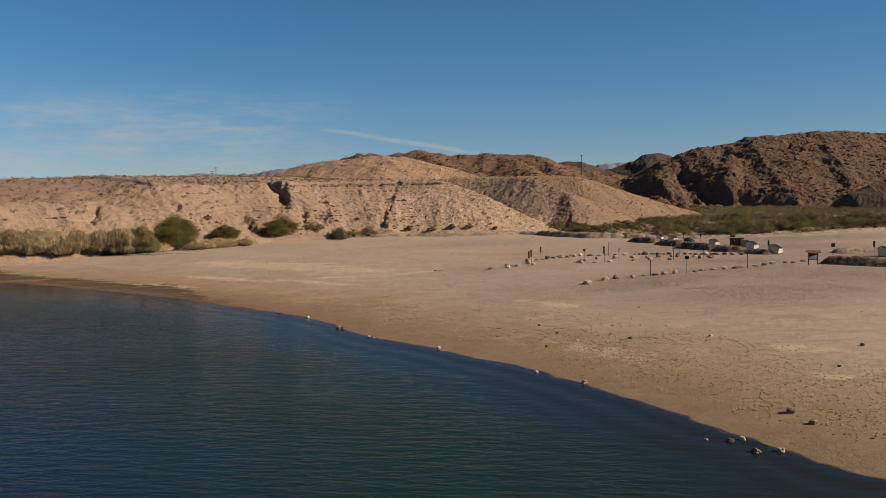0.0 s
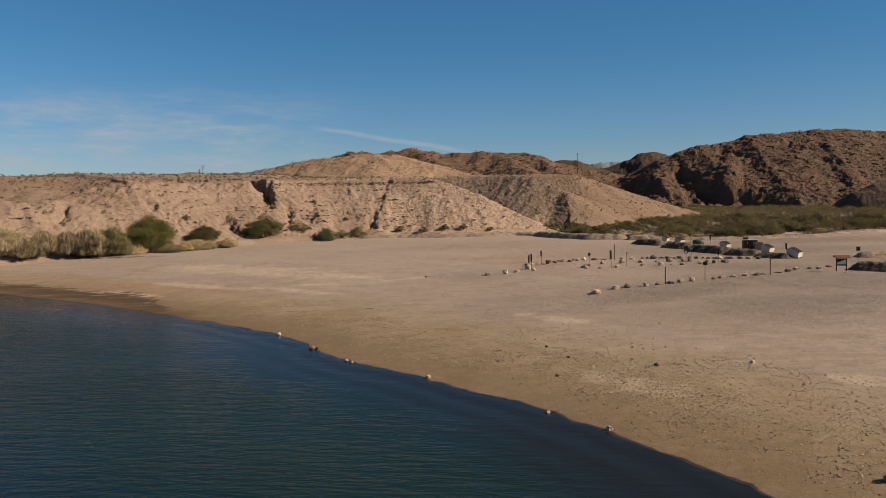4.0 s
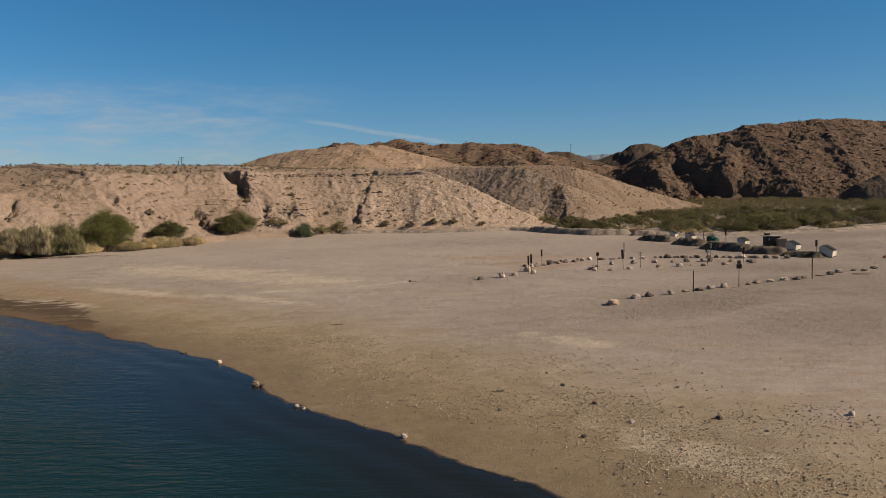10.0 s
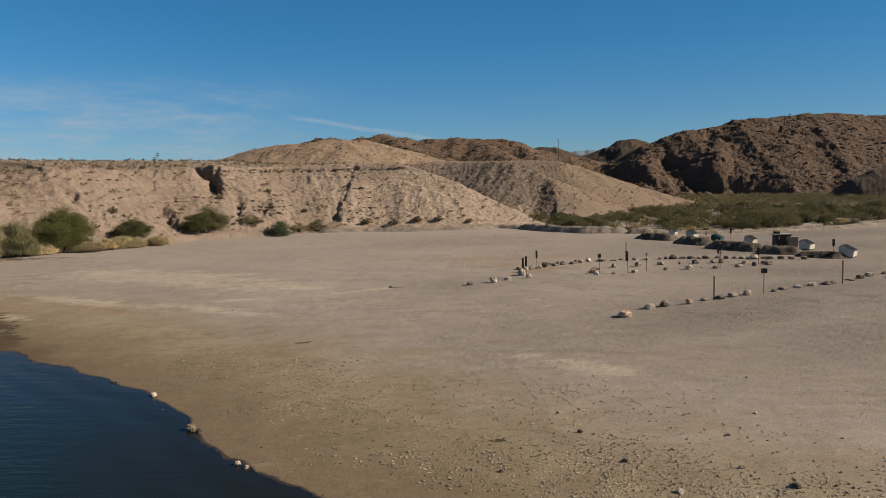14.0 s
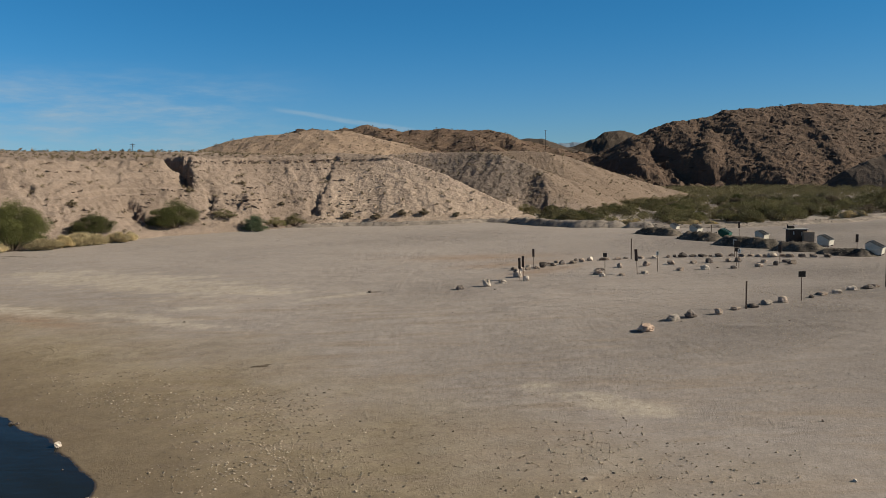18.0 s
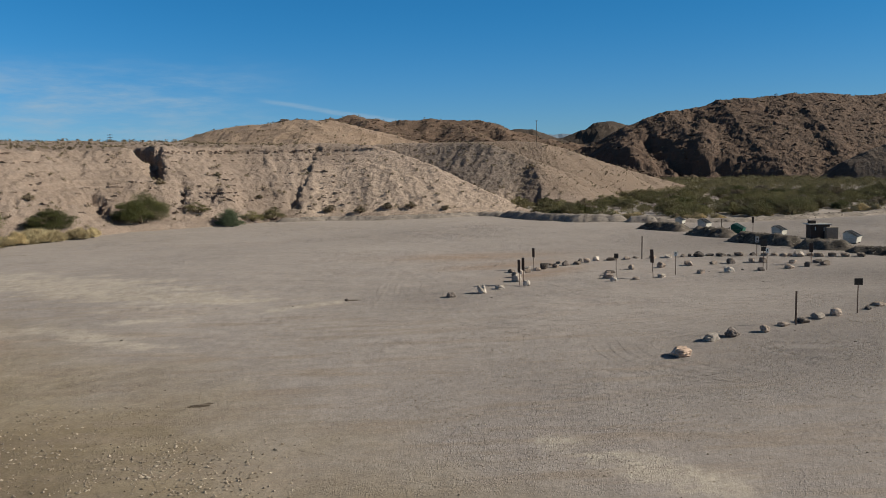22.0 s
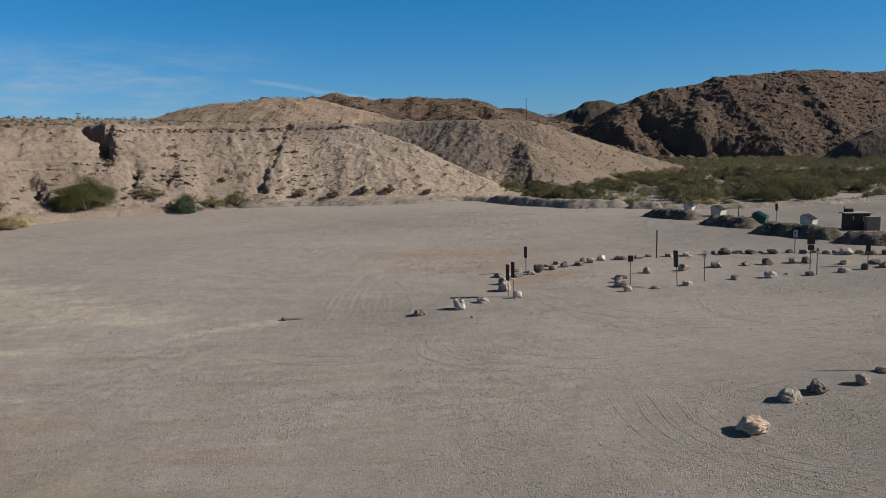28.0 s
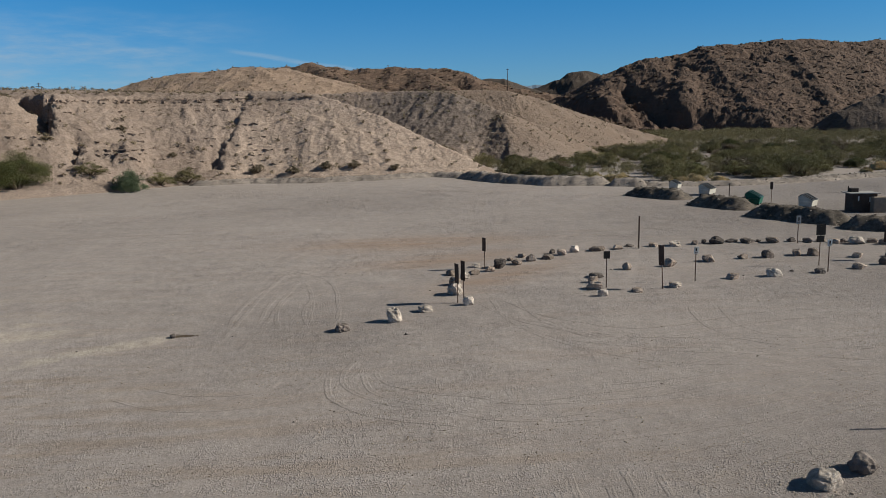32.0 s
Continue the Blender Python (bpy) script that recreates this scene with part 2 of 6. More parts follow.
def rock_face(light, dark, stain, strata=1.3, scale=1.0, grey=None, contrast=1.0, relief_by=1.0):
    def build(n):
        p = n.place()
        warp = n.math("MULTIPLY", n.noise(p, 0.05 * scale, 4.0), 9.0)
        part = n.tree.nodes.new("ShaderNodeSeparateXYZ")
        n.tree.links.new(p, part.inputs[0])
        level = n.math("ADD", n.math("MULTIPLY", part.outputs[2], strata), warp)
        beds = n.add("ShaderNodeTexNoise", 0, {"noise_dimensions": "1D"}, W=level, Scale=1.0, Detail=4.0)
        broad, mid, fine = n.noise(p, 0.07 * scale, 5.0), n.noise(p, 0.6 * scale, 7.0, 0.65), n.noise(p, 4.0 * scale, 6.0, 0.7)
        lumps = n.add("ShaderNodeTexVoronoi", 0, Vector=p, Scale=1.4 * scale)
        crack = n.noise(p, 1.7 * scale, 8.0, 0.75)
        color = n.mix(n.band(broad, 0.35, 0.65), dark, light)
        color = n.mix(n.band(mid, 0.35, 0.7, 0.0, 0.7), color, stain)
        color = n.mix(n.band(beds, 0.45, 0.7, 0.0, 0.45), color, light)
        if grey:
            # greyer rock, darkened further for a flank turned from the sun
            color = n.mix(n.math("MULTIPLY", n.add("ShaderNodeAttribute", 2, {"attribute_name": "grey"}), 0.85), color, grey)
            color = n.mix(n.math("MULTIPLY", n.add("ShaderNodeAttribute", 2, {"attribute_name": "pale"}), n.band(mid, 0.25, 0.6, 0.5, 1.0)), color, (0.408, 0.308, 0.243))
            color = n.mix(n.math("MULTIPLY", n.add("ShaderNodeAttribute", 2, {"attribute_name": "dry"}), n.band(mid, 0.3, 0.65, 0.45, 0.95)), color, (0.212, 0.151, 0.112))
        spots = n.add("ShaderNodeTexVoronoi", 0, Vector=p, Scale=0.55 * scale)
        color = n.mix(n.math("MULTIPLY", n.band(spots, 0.30, 0.12), n.band(crack, 0.42, 0.6, 0.0, 0.55)), color, dark)
        v = n.math("MULTIPLY", n.band(fine, 0.25, 0.75, 1 - 0.42 * contrast, 1 + 0.36 * contrast), n.band(mid, 0.2, 0.8, 1 - 0.22 * contrast, 1 + 0.16 * contrast))
        color = n.mix(1.0, color, n.add("ShaderNodeCombineColor", Red=v, Green=v, Blue=v), "MULTIPLY")
        relief = n.math("ADD", n.math("MULTIPLY", mid, 0.9), n.math("ADD", n.math("MULTIPLY", fine, 0.35), n.math("ADD", n.math("MULTIPLY", lumps, 0.4), n.math("MULTIPLY", crack, 0.9))))
        return surface(n, color, 0.95, n.bump(relief, 0.75 * relief_by, 0.42 / scale))

    return build


def plain(color, rough=0.8, grain=0.12, scale=6.0, relief=0.15, own=0.0, metal=0.0):
    """A surface with a little grain, blotches and its own shade per object."""

    def build(n):
        p = n.place()
        v = n.math("MULTIPLY", n.band(n.noise(p, scale, 6.0, 0.65), 0.25, 0.75, 1 - grain, 1 + grain), n.band(n.noise(p, scale * 0.2, 3.0), 0.3, 0.7, 1 - grain, 1 + grain))
        if own:
            v = n.math("MULTIPLY", v, n.band(n.add("ShaderNodeObjectInfo", 5), 0.0, 1.0, 1 - own, 1 + own))
        c = n.mix(1.0, color, n.add("ShaderNodeCombineColor", Red=v, Green=v, Blue=v), "MULTIPLY")
        return surface(n, c, rough, n.bump(n.noise(p, scale * 2.5, 5.0, 0.7), relief, 0.05), Metallic=metal)

    return build


def leaf(light, dark):
    def build(n):
        each = n.add("ShaderNodeNewGeometry", 8)
        own = n.add("ShaderNodeObjectInfo", 5)
        c = n.mix(n.band(each, 0.0, 1.0), dark, light)
        v = n.math("MULTIPLY", n.band(own, 0.0, 1.0, 0.75, 1.25), n.band(n.noise(n.place(), 0.9, 3.0), 0.3, 0.7, 0.75, 1.2))
        c = n.mix(1.0, c, n.add("ShaderNodeCombineColor", Red=v, Green=v, Blue=v), "MULTIPLY")
        return surface(n, c, 0.7)

    return build


def water_material(n):
    p = n.place()
    shore = n.add("ShaderNodeAttribute", 2, {"attribute_name": "shore"})
    long = n.noise(n.add("ShaderNodeMapping", Vector=p, Rotation=(0, 0, 0.12), Scale=(0.30, 1.0, 1.0)), 1.7, 2.0, 0.5)
    short = n.noise(n.add("ShaderNodeMapping", Vector=p, Rotation=(0, 0, -0.2), Scale=(0.4, 1.0, 1.0)), 4.5, 3.0, 0.55)
    # wind patches between smoother water; smooth in the lee of the bank
    wind = n.band(n.noise(n.add("ShaderNodeMapping", Vector=p, Scale=(0.6, 1.0, 1.0)), 0.05, 4.0, 0.6), 0.36, 0.62, 0.55, 1.15)
    calm = n.math("MULTIPLY", wind, n.band(n.math("ADD", shore, n.math("MULTIPLY", n.noise(p, 0.12, 3.0), 7.0)), 0.0, -13.0, 0.10, 1.0))
    # low swell lines run along the beach
    swell = n.math("MULTIPLY", n.math("SINE", n.math("ADD", n.math("MULTIPLY", shore, 2.6), n.math("MULTIPLY", n.noise(p, 0.15, 2.0), 6.0))), n.band(shore, -9.0, -1.0, 0.0, 0.03))
    height = n.math("ADD", swell, n.math("MULTIPLY", n.math("ADD", n.math("MULTIPLY", long, 0.55), n.math("MULTIPLY", short, 0.30)), calm))
    normal = n.bump(height, 1.0, 0.34)
    depth = n.math("ADD", shore, n.math("MULTIPLY", n.math("SUBTRACT", n.noise(p, 0.06, 4.0), 0.5), 14.0))
    # water's own tone by distance out, with reflected sky blue painted in
    color = n.mix(n.band(depth, -34.0, -14.0), (0.004, 0.022, 0.052), (0.006, 0.026, 0.032))
    color = n.mix(n.band(depth, -13.0, -2.0), color, (0.013, 0.016, 0.017))
    color = n.mix(n.band(n.math("ADD", shore, n.math("MULTIPLY", n.math("SUBTRACT", n.noise(p, 0.5, 3.0), 0.5), 1.6)), -0.5, 0.0, 0.0, 0.5), color, (0.012, 0.011, 0.010))
    return surface(n, color, 0.16, normal, IOR=1.13, Specular_IOR_Level=0.5)


M = {name: material(name, build) for name, build in {
    "ground": ground_material,
    "water": water_material,
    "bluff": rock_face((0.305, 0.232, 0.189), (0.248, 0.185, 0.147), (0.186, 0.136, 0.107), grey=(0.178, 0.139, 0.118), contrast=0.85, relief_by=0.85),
    "tan_hill": rock_face((0.325, 0.233, 0.172), (0.278, 0.197, 0.143), (0.206, 0.143, 0.103), 0.8, contrast=0.8),
    "brown_rock": rock_face((0.172, 0.111, 0.078), (0.118, 0.077, 0.055), (0.078, 0.053, 0.040), 0.5, 1.2),
    "mountain_rock": rock_face((0.146, 0.093, 0.067), (0.104, 0.068, 0.050), (0.060, 0.043, 0.035), 0.9, 1.7, contrast=0.9, relief_by=1.0),
    "peak_rock": rock_face((0.088, 0.063, 0.047), (0.062, 0.046, 0.036), (0.046, 0.035, 0.029), 0.5, 1.2),
    "dark_slope": rock_face((0.150, 0.108, 0.084), (0.104, 0.076, 0.061), (0.074, 0.055, 0.046), 0.3, 0.6),
    # the haze of distance is put into this blue-grey colour
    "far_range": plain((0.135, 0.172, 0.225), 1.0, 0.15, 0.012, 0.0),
    "rubble": leaf((0.30, 0.25, 0.20), (0.10, 0.08, 0.065)),
    "berm": plain((0.105, 0.084, 0.068), 0.95, 0.45, 3.2, 1.0),
    "berm_pale": plain((0.246, 0.203, 0.174), 0.95, 0.25, 2.2, 0.8),
    "stone_grey": plain((0.258, 0.200, 0.162), 0.9, 0.34, 5.0, 0.8, 0.3),
    "stone_pale": plain((0.430, 0.360, 0.305), 0.9, 0.30, 5.0, 0.8, 0.22),
    "stone_dark": plain((0.128, 0.103, 0.090), 0.9, 0.34, 5.0, 0.6, 0.35),
    "stone_pink": plain((0.520, 0.372, 0.285), 0.9, 0.26, 3.0, 0.6),
    "pebble": leaf((0.42, 0.34, 0.26), (0.20, 0.155, 0.115)),
    "leaf_green": leaf((0.104, 0.102, 0.031), (0.052, 0.055, 0.017)),
    "leaf_blue": leaf((0.148, 0.174, 0.093), (0.061, 0.079, 0.041)),
    "leaf_olive": leaf((0.215, 0.190, 0.076), (0.110, 0.098, 0.041)),
    "leaf_sage": leaf((0.196, 0.166, 0.076), (0.098, 0.084, 0.042)),
    "leaf_dry": leaf((0.42, 0.355, 0.235), (0.22, 0.187, 0.120)),
    "leaf_reed": leaf((0.300, 0.270, 0.145), (0.160, 0.146, 0.075)),
    "leaf_straw": leaf((0.60, 0.49, 0.29), (0.38, 0.30, 0.17)),
    "leaf_brown": leaf((0.225, 0.175, 0.110), (0.125, 0.098, 0.064)),
    "bark": plain((0.107, 0.077, 0.057), 0.95, 0.3, 9.0, 0.6),
    "pole_wood": plain((0.082, 0.061, 0.049), 0.9, 0.2, 8.0, 0.4),
    "post_brown": plain((0.045, 0.028, 0.021), 0.6, 0.2, 9.0, 0.2, 0.15),
    "post_steel": plain((0.156, 0.105, 0.081), 0.6, 0.3, 9.0, 0.2, 0.0, 0.5),
    "sign_back": plain((0.022, 0.018, 0.016), 0.55, 0.2, 9.0, 0.1),
    "sign_white": plain((0.640, 0.615, 0.570), 0.5, 0.08, 9.0, 0.05),
    "sign_grey": plain((0.295, 0.292, 0.292), 0.5, 0.1, 9.0, 0.05),
    "sign_black": plain((0.016, 0.016, 0.018), 0.5, 0.1, 9.0, 0.05),
    "cream_steel": plain((0.520, 0.475, 0.405), 0.55, 0.1, 3.0, 0.1, 0.08),
    "lid_black": plain((0.029, 0.028, 0.028), 0.5, 0.25, 3.0, 0.15),
    "green_steel": plain((0.016, 0.093, 0.061), 0.45, 0.18, 3.0, 0.1),
    "lid_green": plain((0.015, 0.041, 0.032), 0.45, 0.2, 3.0, 0.1),
    "rubber": plain((0.016, 0.016, 0.016), 0.9),
    "hut_brown": plain((0.070, 0.050, 0.039), 0.8, 0.2, 3.0, 0.2),
    "hut_tan": plain((0.290, 0.226, 0.172), 0.8, 0.15, 3.0, 0.2),
    "hut_roof": plain((0.344, 0.324, 0.300), 0.7, 0.15, 3.0, 0.2),
    "red_roof": plain((0.165, 0.078, 0.052), 0.75, 0.2, 5.0, 0.3),
}.items()}
# ---------------------------------------------------------------- relief
def perlin(x, y, seed=0):
    """Gradient noise on arrays, about -0.7 to 0.7."""
    rng = np.random.RandomState(seed)
    perm = rng.permutation(256)
    ang = rng.rand(256) * 2 * np.pi
    gx, gy = np.cos(ang), np.sin(ang)
    xi, yi = np.floor(x).astype(int), np.floor(y).astype(int)
    xf, yf = x - xi, y - yi
    u, v = xf * xf * xf * (xf * (xf * 6 - 15) + 10), yf * yf * yf * (yf * (yf * 6 - 15) + 10)

    def corner(i, j):
        h = perm[(perm[(xi + i) & 255] + yi + j) & 255]
        return gx[h] * (xf - i) + gy[h] * (yf - j)

    a, b, c, d = corner(0, 0), corner(1, 0), corner(0, 1), corner(1, 1)
    return (a * (1 - u) + b * u) * (1 - v) + (c * (1 - u) + d * u) * v


def fbm(x, y, octaves=4, seed=0, gain=0.5):
    total, amp = 0.0, 1.0
    for n in range(octaves):
        total = total + amp * perlin(x * 2.03**n + 7.3 * n, y * 2.03**n - 3.1 * n, seed + n)
        amp *= gain
    return total


def ridged(x, y, octaves=4, seed=0, gain=0.5):
    total, amp = 0.0, 1.0
    for n in range(octaves):
        total = total + amp * (1 - 2.2 * np.abs(perlin(x * 2.1**n + 5.1 * n, y * 2.1**n + 1.7 * n, seed + n)))
        amp *= gain
    return total


def to_line(x, y, line):
    """The distance of each place to a polyline, and how far along it the nearest point lies."""
    best, along, run = np.full(x.shape, 1e9), np.zeros(x.shape), 0.0
    for (ax, ay), (bx, by) in zip(line[:-1], line[1:]):
        dx, dy = bx - ax, by - ay
        length = math.hypot(dx, dy)
        k = np.clip(((x - ax) * dx + (y - ay) * dy) / length**2, 0, 1)
        d = np.hypot(x - ax - k * dx, y - ay - k * dy)
        near = d < best
        best, along = np.where(near, d, best), np.where(near, run + k * length, along)
        run += length
    return best, along


def inside(x, y, polygon):
    """Whether each place lies in the polygon."""
    odd = np.zeros(x.shape, bool)
    for (ax, ay), (bx, by) in zip(polygon, polygon[1:] + polygon[:1]):
        if ay != by:
            odd ^= ((ay > y) != (by > y)) & (x < (bx - ax) * (y - ay) / (by - ay) + ax)
    return odd


def step(x, a, b):
    k = np.clip((x - a) / (b - a), 0, 1)
    return k * k * (3 - 2 * k)


WATER = -1.7
SHORE = [(-900, 470), (-200, 172), (-120, 127), (-93, 115.5), (-78.5, 108.4), (-64, 101), (-45, 90.5), (-30, 80), (-24, 75.5),
         (-19.3, 71.7), (-15, 66), (-11, 61.1), (-5.6, 56.7), (3.1, 48.2), (7.8, 41.7), (13.1, 33.1), (17.7, 27.8),
         (26.4, 14), (38, -15), (60, -70), (160, -300), (900, -1900)]
LAND = SHORE + [(6000, -1900), (6000, 6000), (-900, 6000)]


def shore_distance(x, y):
    """Metres inland of the water's edge; negative over the water."""
    d, along = to_line(x, y, SHORE)
    wobble = 0.9 * perlin(along / 5.0, 0 * along, 40) + 0.45 * perlin(along / 1.7, 0 * along + 3, 41) + 0.22 * perlin(along / 0.6, 0 * along + 5, 42)
    return np.where(inside(x, y, LAND), d, -d) + wobble * np.exp(-(d / 8) ** 2)


def ground_height(x, y):
    x, y = np.asarray(x, float), np.asarray(y, float)
    d = shore_distance(x, y)
    z = np.interp(d, [-80, -8, 0, 5, 14, 38, 60, 6000], [-7, -2.5, WATER, -1.4, -1.08, -0.05, 0.1, 0.15])
    z = z - 0.33 * np.exp(-((x + 8) / 14) ** 2 - ((y - 107) / 20) ** 2)
    z = z + 0.012 * np.clip(y - 200, 0, 400) * step(x, 0, 40) + 0.004 * np.clip(y - 600, 0, 6000)
    land = step(d, 1, 12)
    z = z + land * (0.10 * fbm(x / 17, y / 17, 2, 3) + 0.045 * fbm(x / 3.1, y / 3.1, 3, 9))
    return z + 0.02 * perlin(x / 1.3, y / 1.3, 5) * step(d, 0.2, 2)


def stand(x, y):
    """The ground's height at one place."""
    return float(ground_height(np.array([x]), np.array([y]))[0])


# ---- the bluff
FOOT = [(-300, 30), (-150, 100), (-112, 118), (-93, 132), (-81, 149), (-69, 157), (-61, 167), (-57, 178), (-46, 187), (-37, 197),
        (-26, 200.5), (-15, 199.3), (-3, 199.8), (5, 206), (7, 213), (1, 222), (-6, 232), (-10, 245), (-6, 262), (-2, 300), (5, 340)]
BLUFF = FOOT + [(5, 520), (-500, 520), (-500, 30)]
SPUR = [(-28, 231, 14.8), (-20, 224.5, 15.2), (-14.4, 222, 13.7), (-8.3, 219, 11.2), (-2.8, 216, 8.8), (2.4, 213, 6.3), (7.5, 210, 3.9), (13, 206.5, 1.2), (16, 205, -0.5)]
LOBE = [(-40, 284, 17.0), (-14, 279, 17.1), (0, 273, 16.9), (5.7, 268.5, 16.6), (10.6, 264, 15.5), (16.6, 259.5, 13.0), (21.4, 254.5, 10.9), (29.5, 254, 7.8), (35.9, 252, 4.6), (42.9, 250, 1.2), (46, 249, -0.5)]
ARM = [(21.4, 254.5, 10.9), (21.5, 249.5, 9.9), (21.1, 243, 6.8), (20.7, 238, 2.6), (20.5, 235, -0.5)]
REAR = [(-20, 304, 18.4), (21, 302, 18.0), (28, 300, 17.3), (36.3, 300, 15.1), (44.8, 300, 12.0), (61.8, 300, 6.2), (77.3, 300, 1.8), (86, 300, -1)]


def carve(x, y, line, width, sharp=2):
    d, along = to_line(x, y, line)
    return np.exp(-(d / width) ** sharp)


def crest_slope(x, y, crest, slope, curve=1.0):
    """The slopes that fall off on both sides of one crest line of (x, y, z)."""
    z = np.full(x.shape, -99.0)
    for (ax, ay, az), (bx, by, bz) in zip(crest[:-1], crest[1:]):
        dx, dy = bx - ax, by - ay
        k = np.clip(((x - ax) * dx + (y - ay) * dy) / (dx * dx + dy * dy), 0, 1)
        d = np.hypot(x - ax - k * dx, y - ay - k * dy)
        z = np.maximum(z, az + k * (bz - az) - slope * (np.sqrt(d * d + curve * curve) - curve))
    return z


def side_of(x, y, line):
    """Which side of a line each place lies on, by the nearest stretch: positive to its left."""
    best, side = np.full(x.shape, 1e9), np.zeros(x.shape)
    for (ax, ay), (bx, by) in zip(line[:-1], line[1:]):
        dx, dy = bx - ax, by - ay
        k = np.clip(((x - ax) * dx + (y - ay) * dy) / (dx * dx + dy * dy), 0, 1)
        d = np.hypot(x - ax - k * dx, y - ay - k * dy)
        side = np.where(d < best, dx * (y - ay) - dy * (x - ax), side)
        best = np.minimum(d, best)
    return side


FRONT = [(-60, 185), (-46, 187), (-37, 197), (-26, 200.2), (-15, 199.4), (-3, 199.5), (8, 202.5), (16, 205.5), (40, 214)]


def scarp(x, y, line, depth, reach, ends=0.3):
    """A steep bank along a line: the ground on its left side is cut down, deepest at the line."""
    d, u = to_line(x, y, line)
    span = sum(math.hypot(b[0] - a[0], b[1] - a[1]) for a, b in zip(line[:-1], line[1:]))
    taper = step(u, 0, ends * span) * (1 - step(u, (1 - ends) * span, span))
    return np.where(side_of(x, y, line) > 0, depth * taper * np.clip(1 - d / reach, 0, 1) * step(d, 0, 0.9), 0)


def bluff_height(x, y):
    d, u = to_line(x, y, FOOT)
    s = np.where(inside(x, y, BLUFF), d, -d)
    left = 1 - step(u, 240, 270)
    face = 1 - step(u, 345, 372)
    # spurs and gullies run up the face
    rib = ridged(u / 13 + 0.02 * s, s / 60, 2, 21, 0.5)
    fine = ridged(u / 4.4 + 0.03 * s, s / 26, 3, 25, 0.6)
    e = s + ((0.55 + 1.1 * left) * (rib - 0.5) + (0.26 + 0.34 * left) * (fine - 0.6)) * step(s, 1, 7) * (0.15 + 0.85 * face) * (1 - 0.6 * step(s, 22, 34)) + 0.5 * perlin(u / 3, s / 3, 8)
    lip = 15.0 + 0.5 * perlin(u / 6, 0 * u, 14) + 0.2 * perlin(u / 1.5, 0 * u, 15)
    drop = 1 - step(x, -72, -60)
    lip = lip - 0.75 * drop
    profile = lambda e: np.where(e > 23.3, 13.9 + (lip - 13.9) * step(e, 23.3, 24.0) + np.interp(e, [24.0, 27, 60, 200], [0, 0.7, 1.5, 4.3]) + drop * np.interp(e, [24, 30, 60], [0, 0.15, 2.2]),
                                 np.interp(e, [-3, 0, 1.4, 3.2, 6, 13, 20, 23.3], [-2, 0, 0.9, 1.3, 2.6, 7.0, 11.8, 13.9]))
    main = profile(e)
    soft = np.interp(e, [-3, 0, 2, 6, 10, 12.5, 15, 23, 34, 46, 60, 200], [-2, 0, 1.4, 4.6, 8.4, 9.9, 10.2, 10.8, 12.7, 14.6, 16.4, 19.5])
    z = main * (1 - left) + soft * left
    wx, wy = x + 1.6 * fbm(x / 3.5, y / 3.5, 3, 53), y + 1.6 * fbm(x / 3.5, y / 3.5, 3, 54)
    # the spur: the face goes on to the right and falls off behind its slanting crest
    df = to_line(x, y, FRONT)[0]
    ef = np.where(inside(x, y, FRONT + [(40, 400), (-60, 400)]), df, -df) + 0.45 * (e - s)
    behind = side_of(x, y, [(a, b) for a, b, c in SPUR]) > 0
    spur = np.minimum(profile(ef), np.where(behind, crest_slope(x, y, SPUR, 0.56, 0.3), 99)) - 50 * step(-x, 40, 52)
    rise = 0.012 * np.clip(y - 200, 0, 400) * step(x, 0, 40)
    west = side_of(x + 0.4 * (wx - x), y, [(a, b) for a, b, c in ARM]) < 0
    arm = np.where(west, crest_slope(x + 0.4 * (wx - x), y, ARM, 0.62, 0.3) + 0.3 * (ridged((x + y) / 3.4, (y - x) / 9, 3, 58, 0.6) - 0.9), crest_slope(x, y, ARM, 0.5, 0.3))
    lobe = crest_slope(x, y, LOBE, 0.52) + (0.24 * (ridged((x - 0.4 * y) / 4.5, (y + x) / 16, 3, 59, 0.6) - 0.9) + 0.25 * fbm(x / 1.6, y / 1.6, 3, 51)) * (1 - step(x, 17, 24))
    knoll = np.maximum(np.maximum(lobe, arm), crest_slope(x, y, REAR, 0.5))
    outer = np.maximum(spur, knoll - rise)
    smooth = np.maximum(step(outer - z, -0.5, 1.5), 0.85 * step(x, -33, -27))
    z = np.maximum(z, outer)
    s = np.maximum(s, outer / 0.6)
    # small rills and lumps all over
    soft = 1 - 0.62 * smooth
    z = z + ((0.34 + 0.8 * left) * fbm(x / 5.0, y / 5.0, 3, 50) + (0.24 + 0.12 * left) * (ridged(x / 2.1, y / 2.1, 3, 57, 0.6) - 0.9)) * step(s, 1, 5) * (1 - 0.7 * step(s, 25, 30)) * soft
    z = z + left * 0.6 * (ridged(u / 3.8 + 0.05 * s, s / 30, 2, 64, 0.5) - 0.9) * step(s, 2, 5) * (1 - step(s, 12, 16))
    # rills slant down the slope
    z = z + (0.17 - 0.09 * step(x, -34, -26)) * (ridged((x + 0.35 * y) / 3.2, y / 17, 2, 62, 0.6) - 0.8) * step(s, 2, 7) * (1 - 0.8 * step(s, 23, 26)) * (1 - left)
    z = z + 0.17 * fbm(x / 1.0, y / 1.0, 3, 63, 0.65) * step(s, 0.5, 3)
    z = z + 0.10 * np.sin(z * 4.4 + 2.5 * perlin(u / 20, s / 20, 31)) * step(s, 3, 8) * (0.4 + perlin(u / 9, s / 9, 33)) * (1 - smooth)
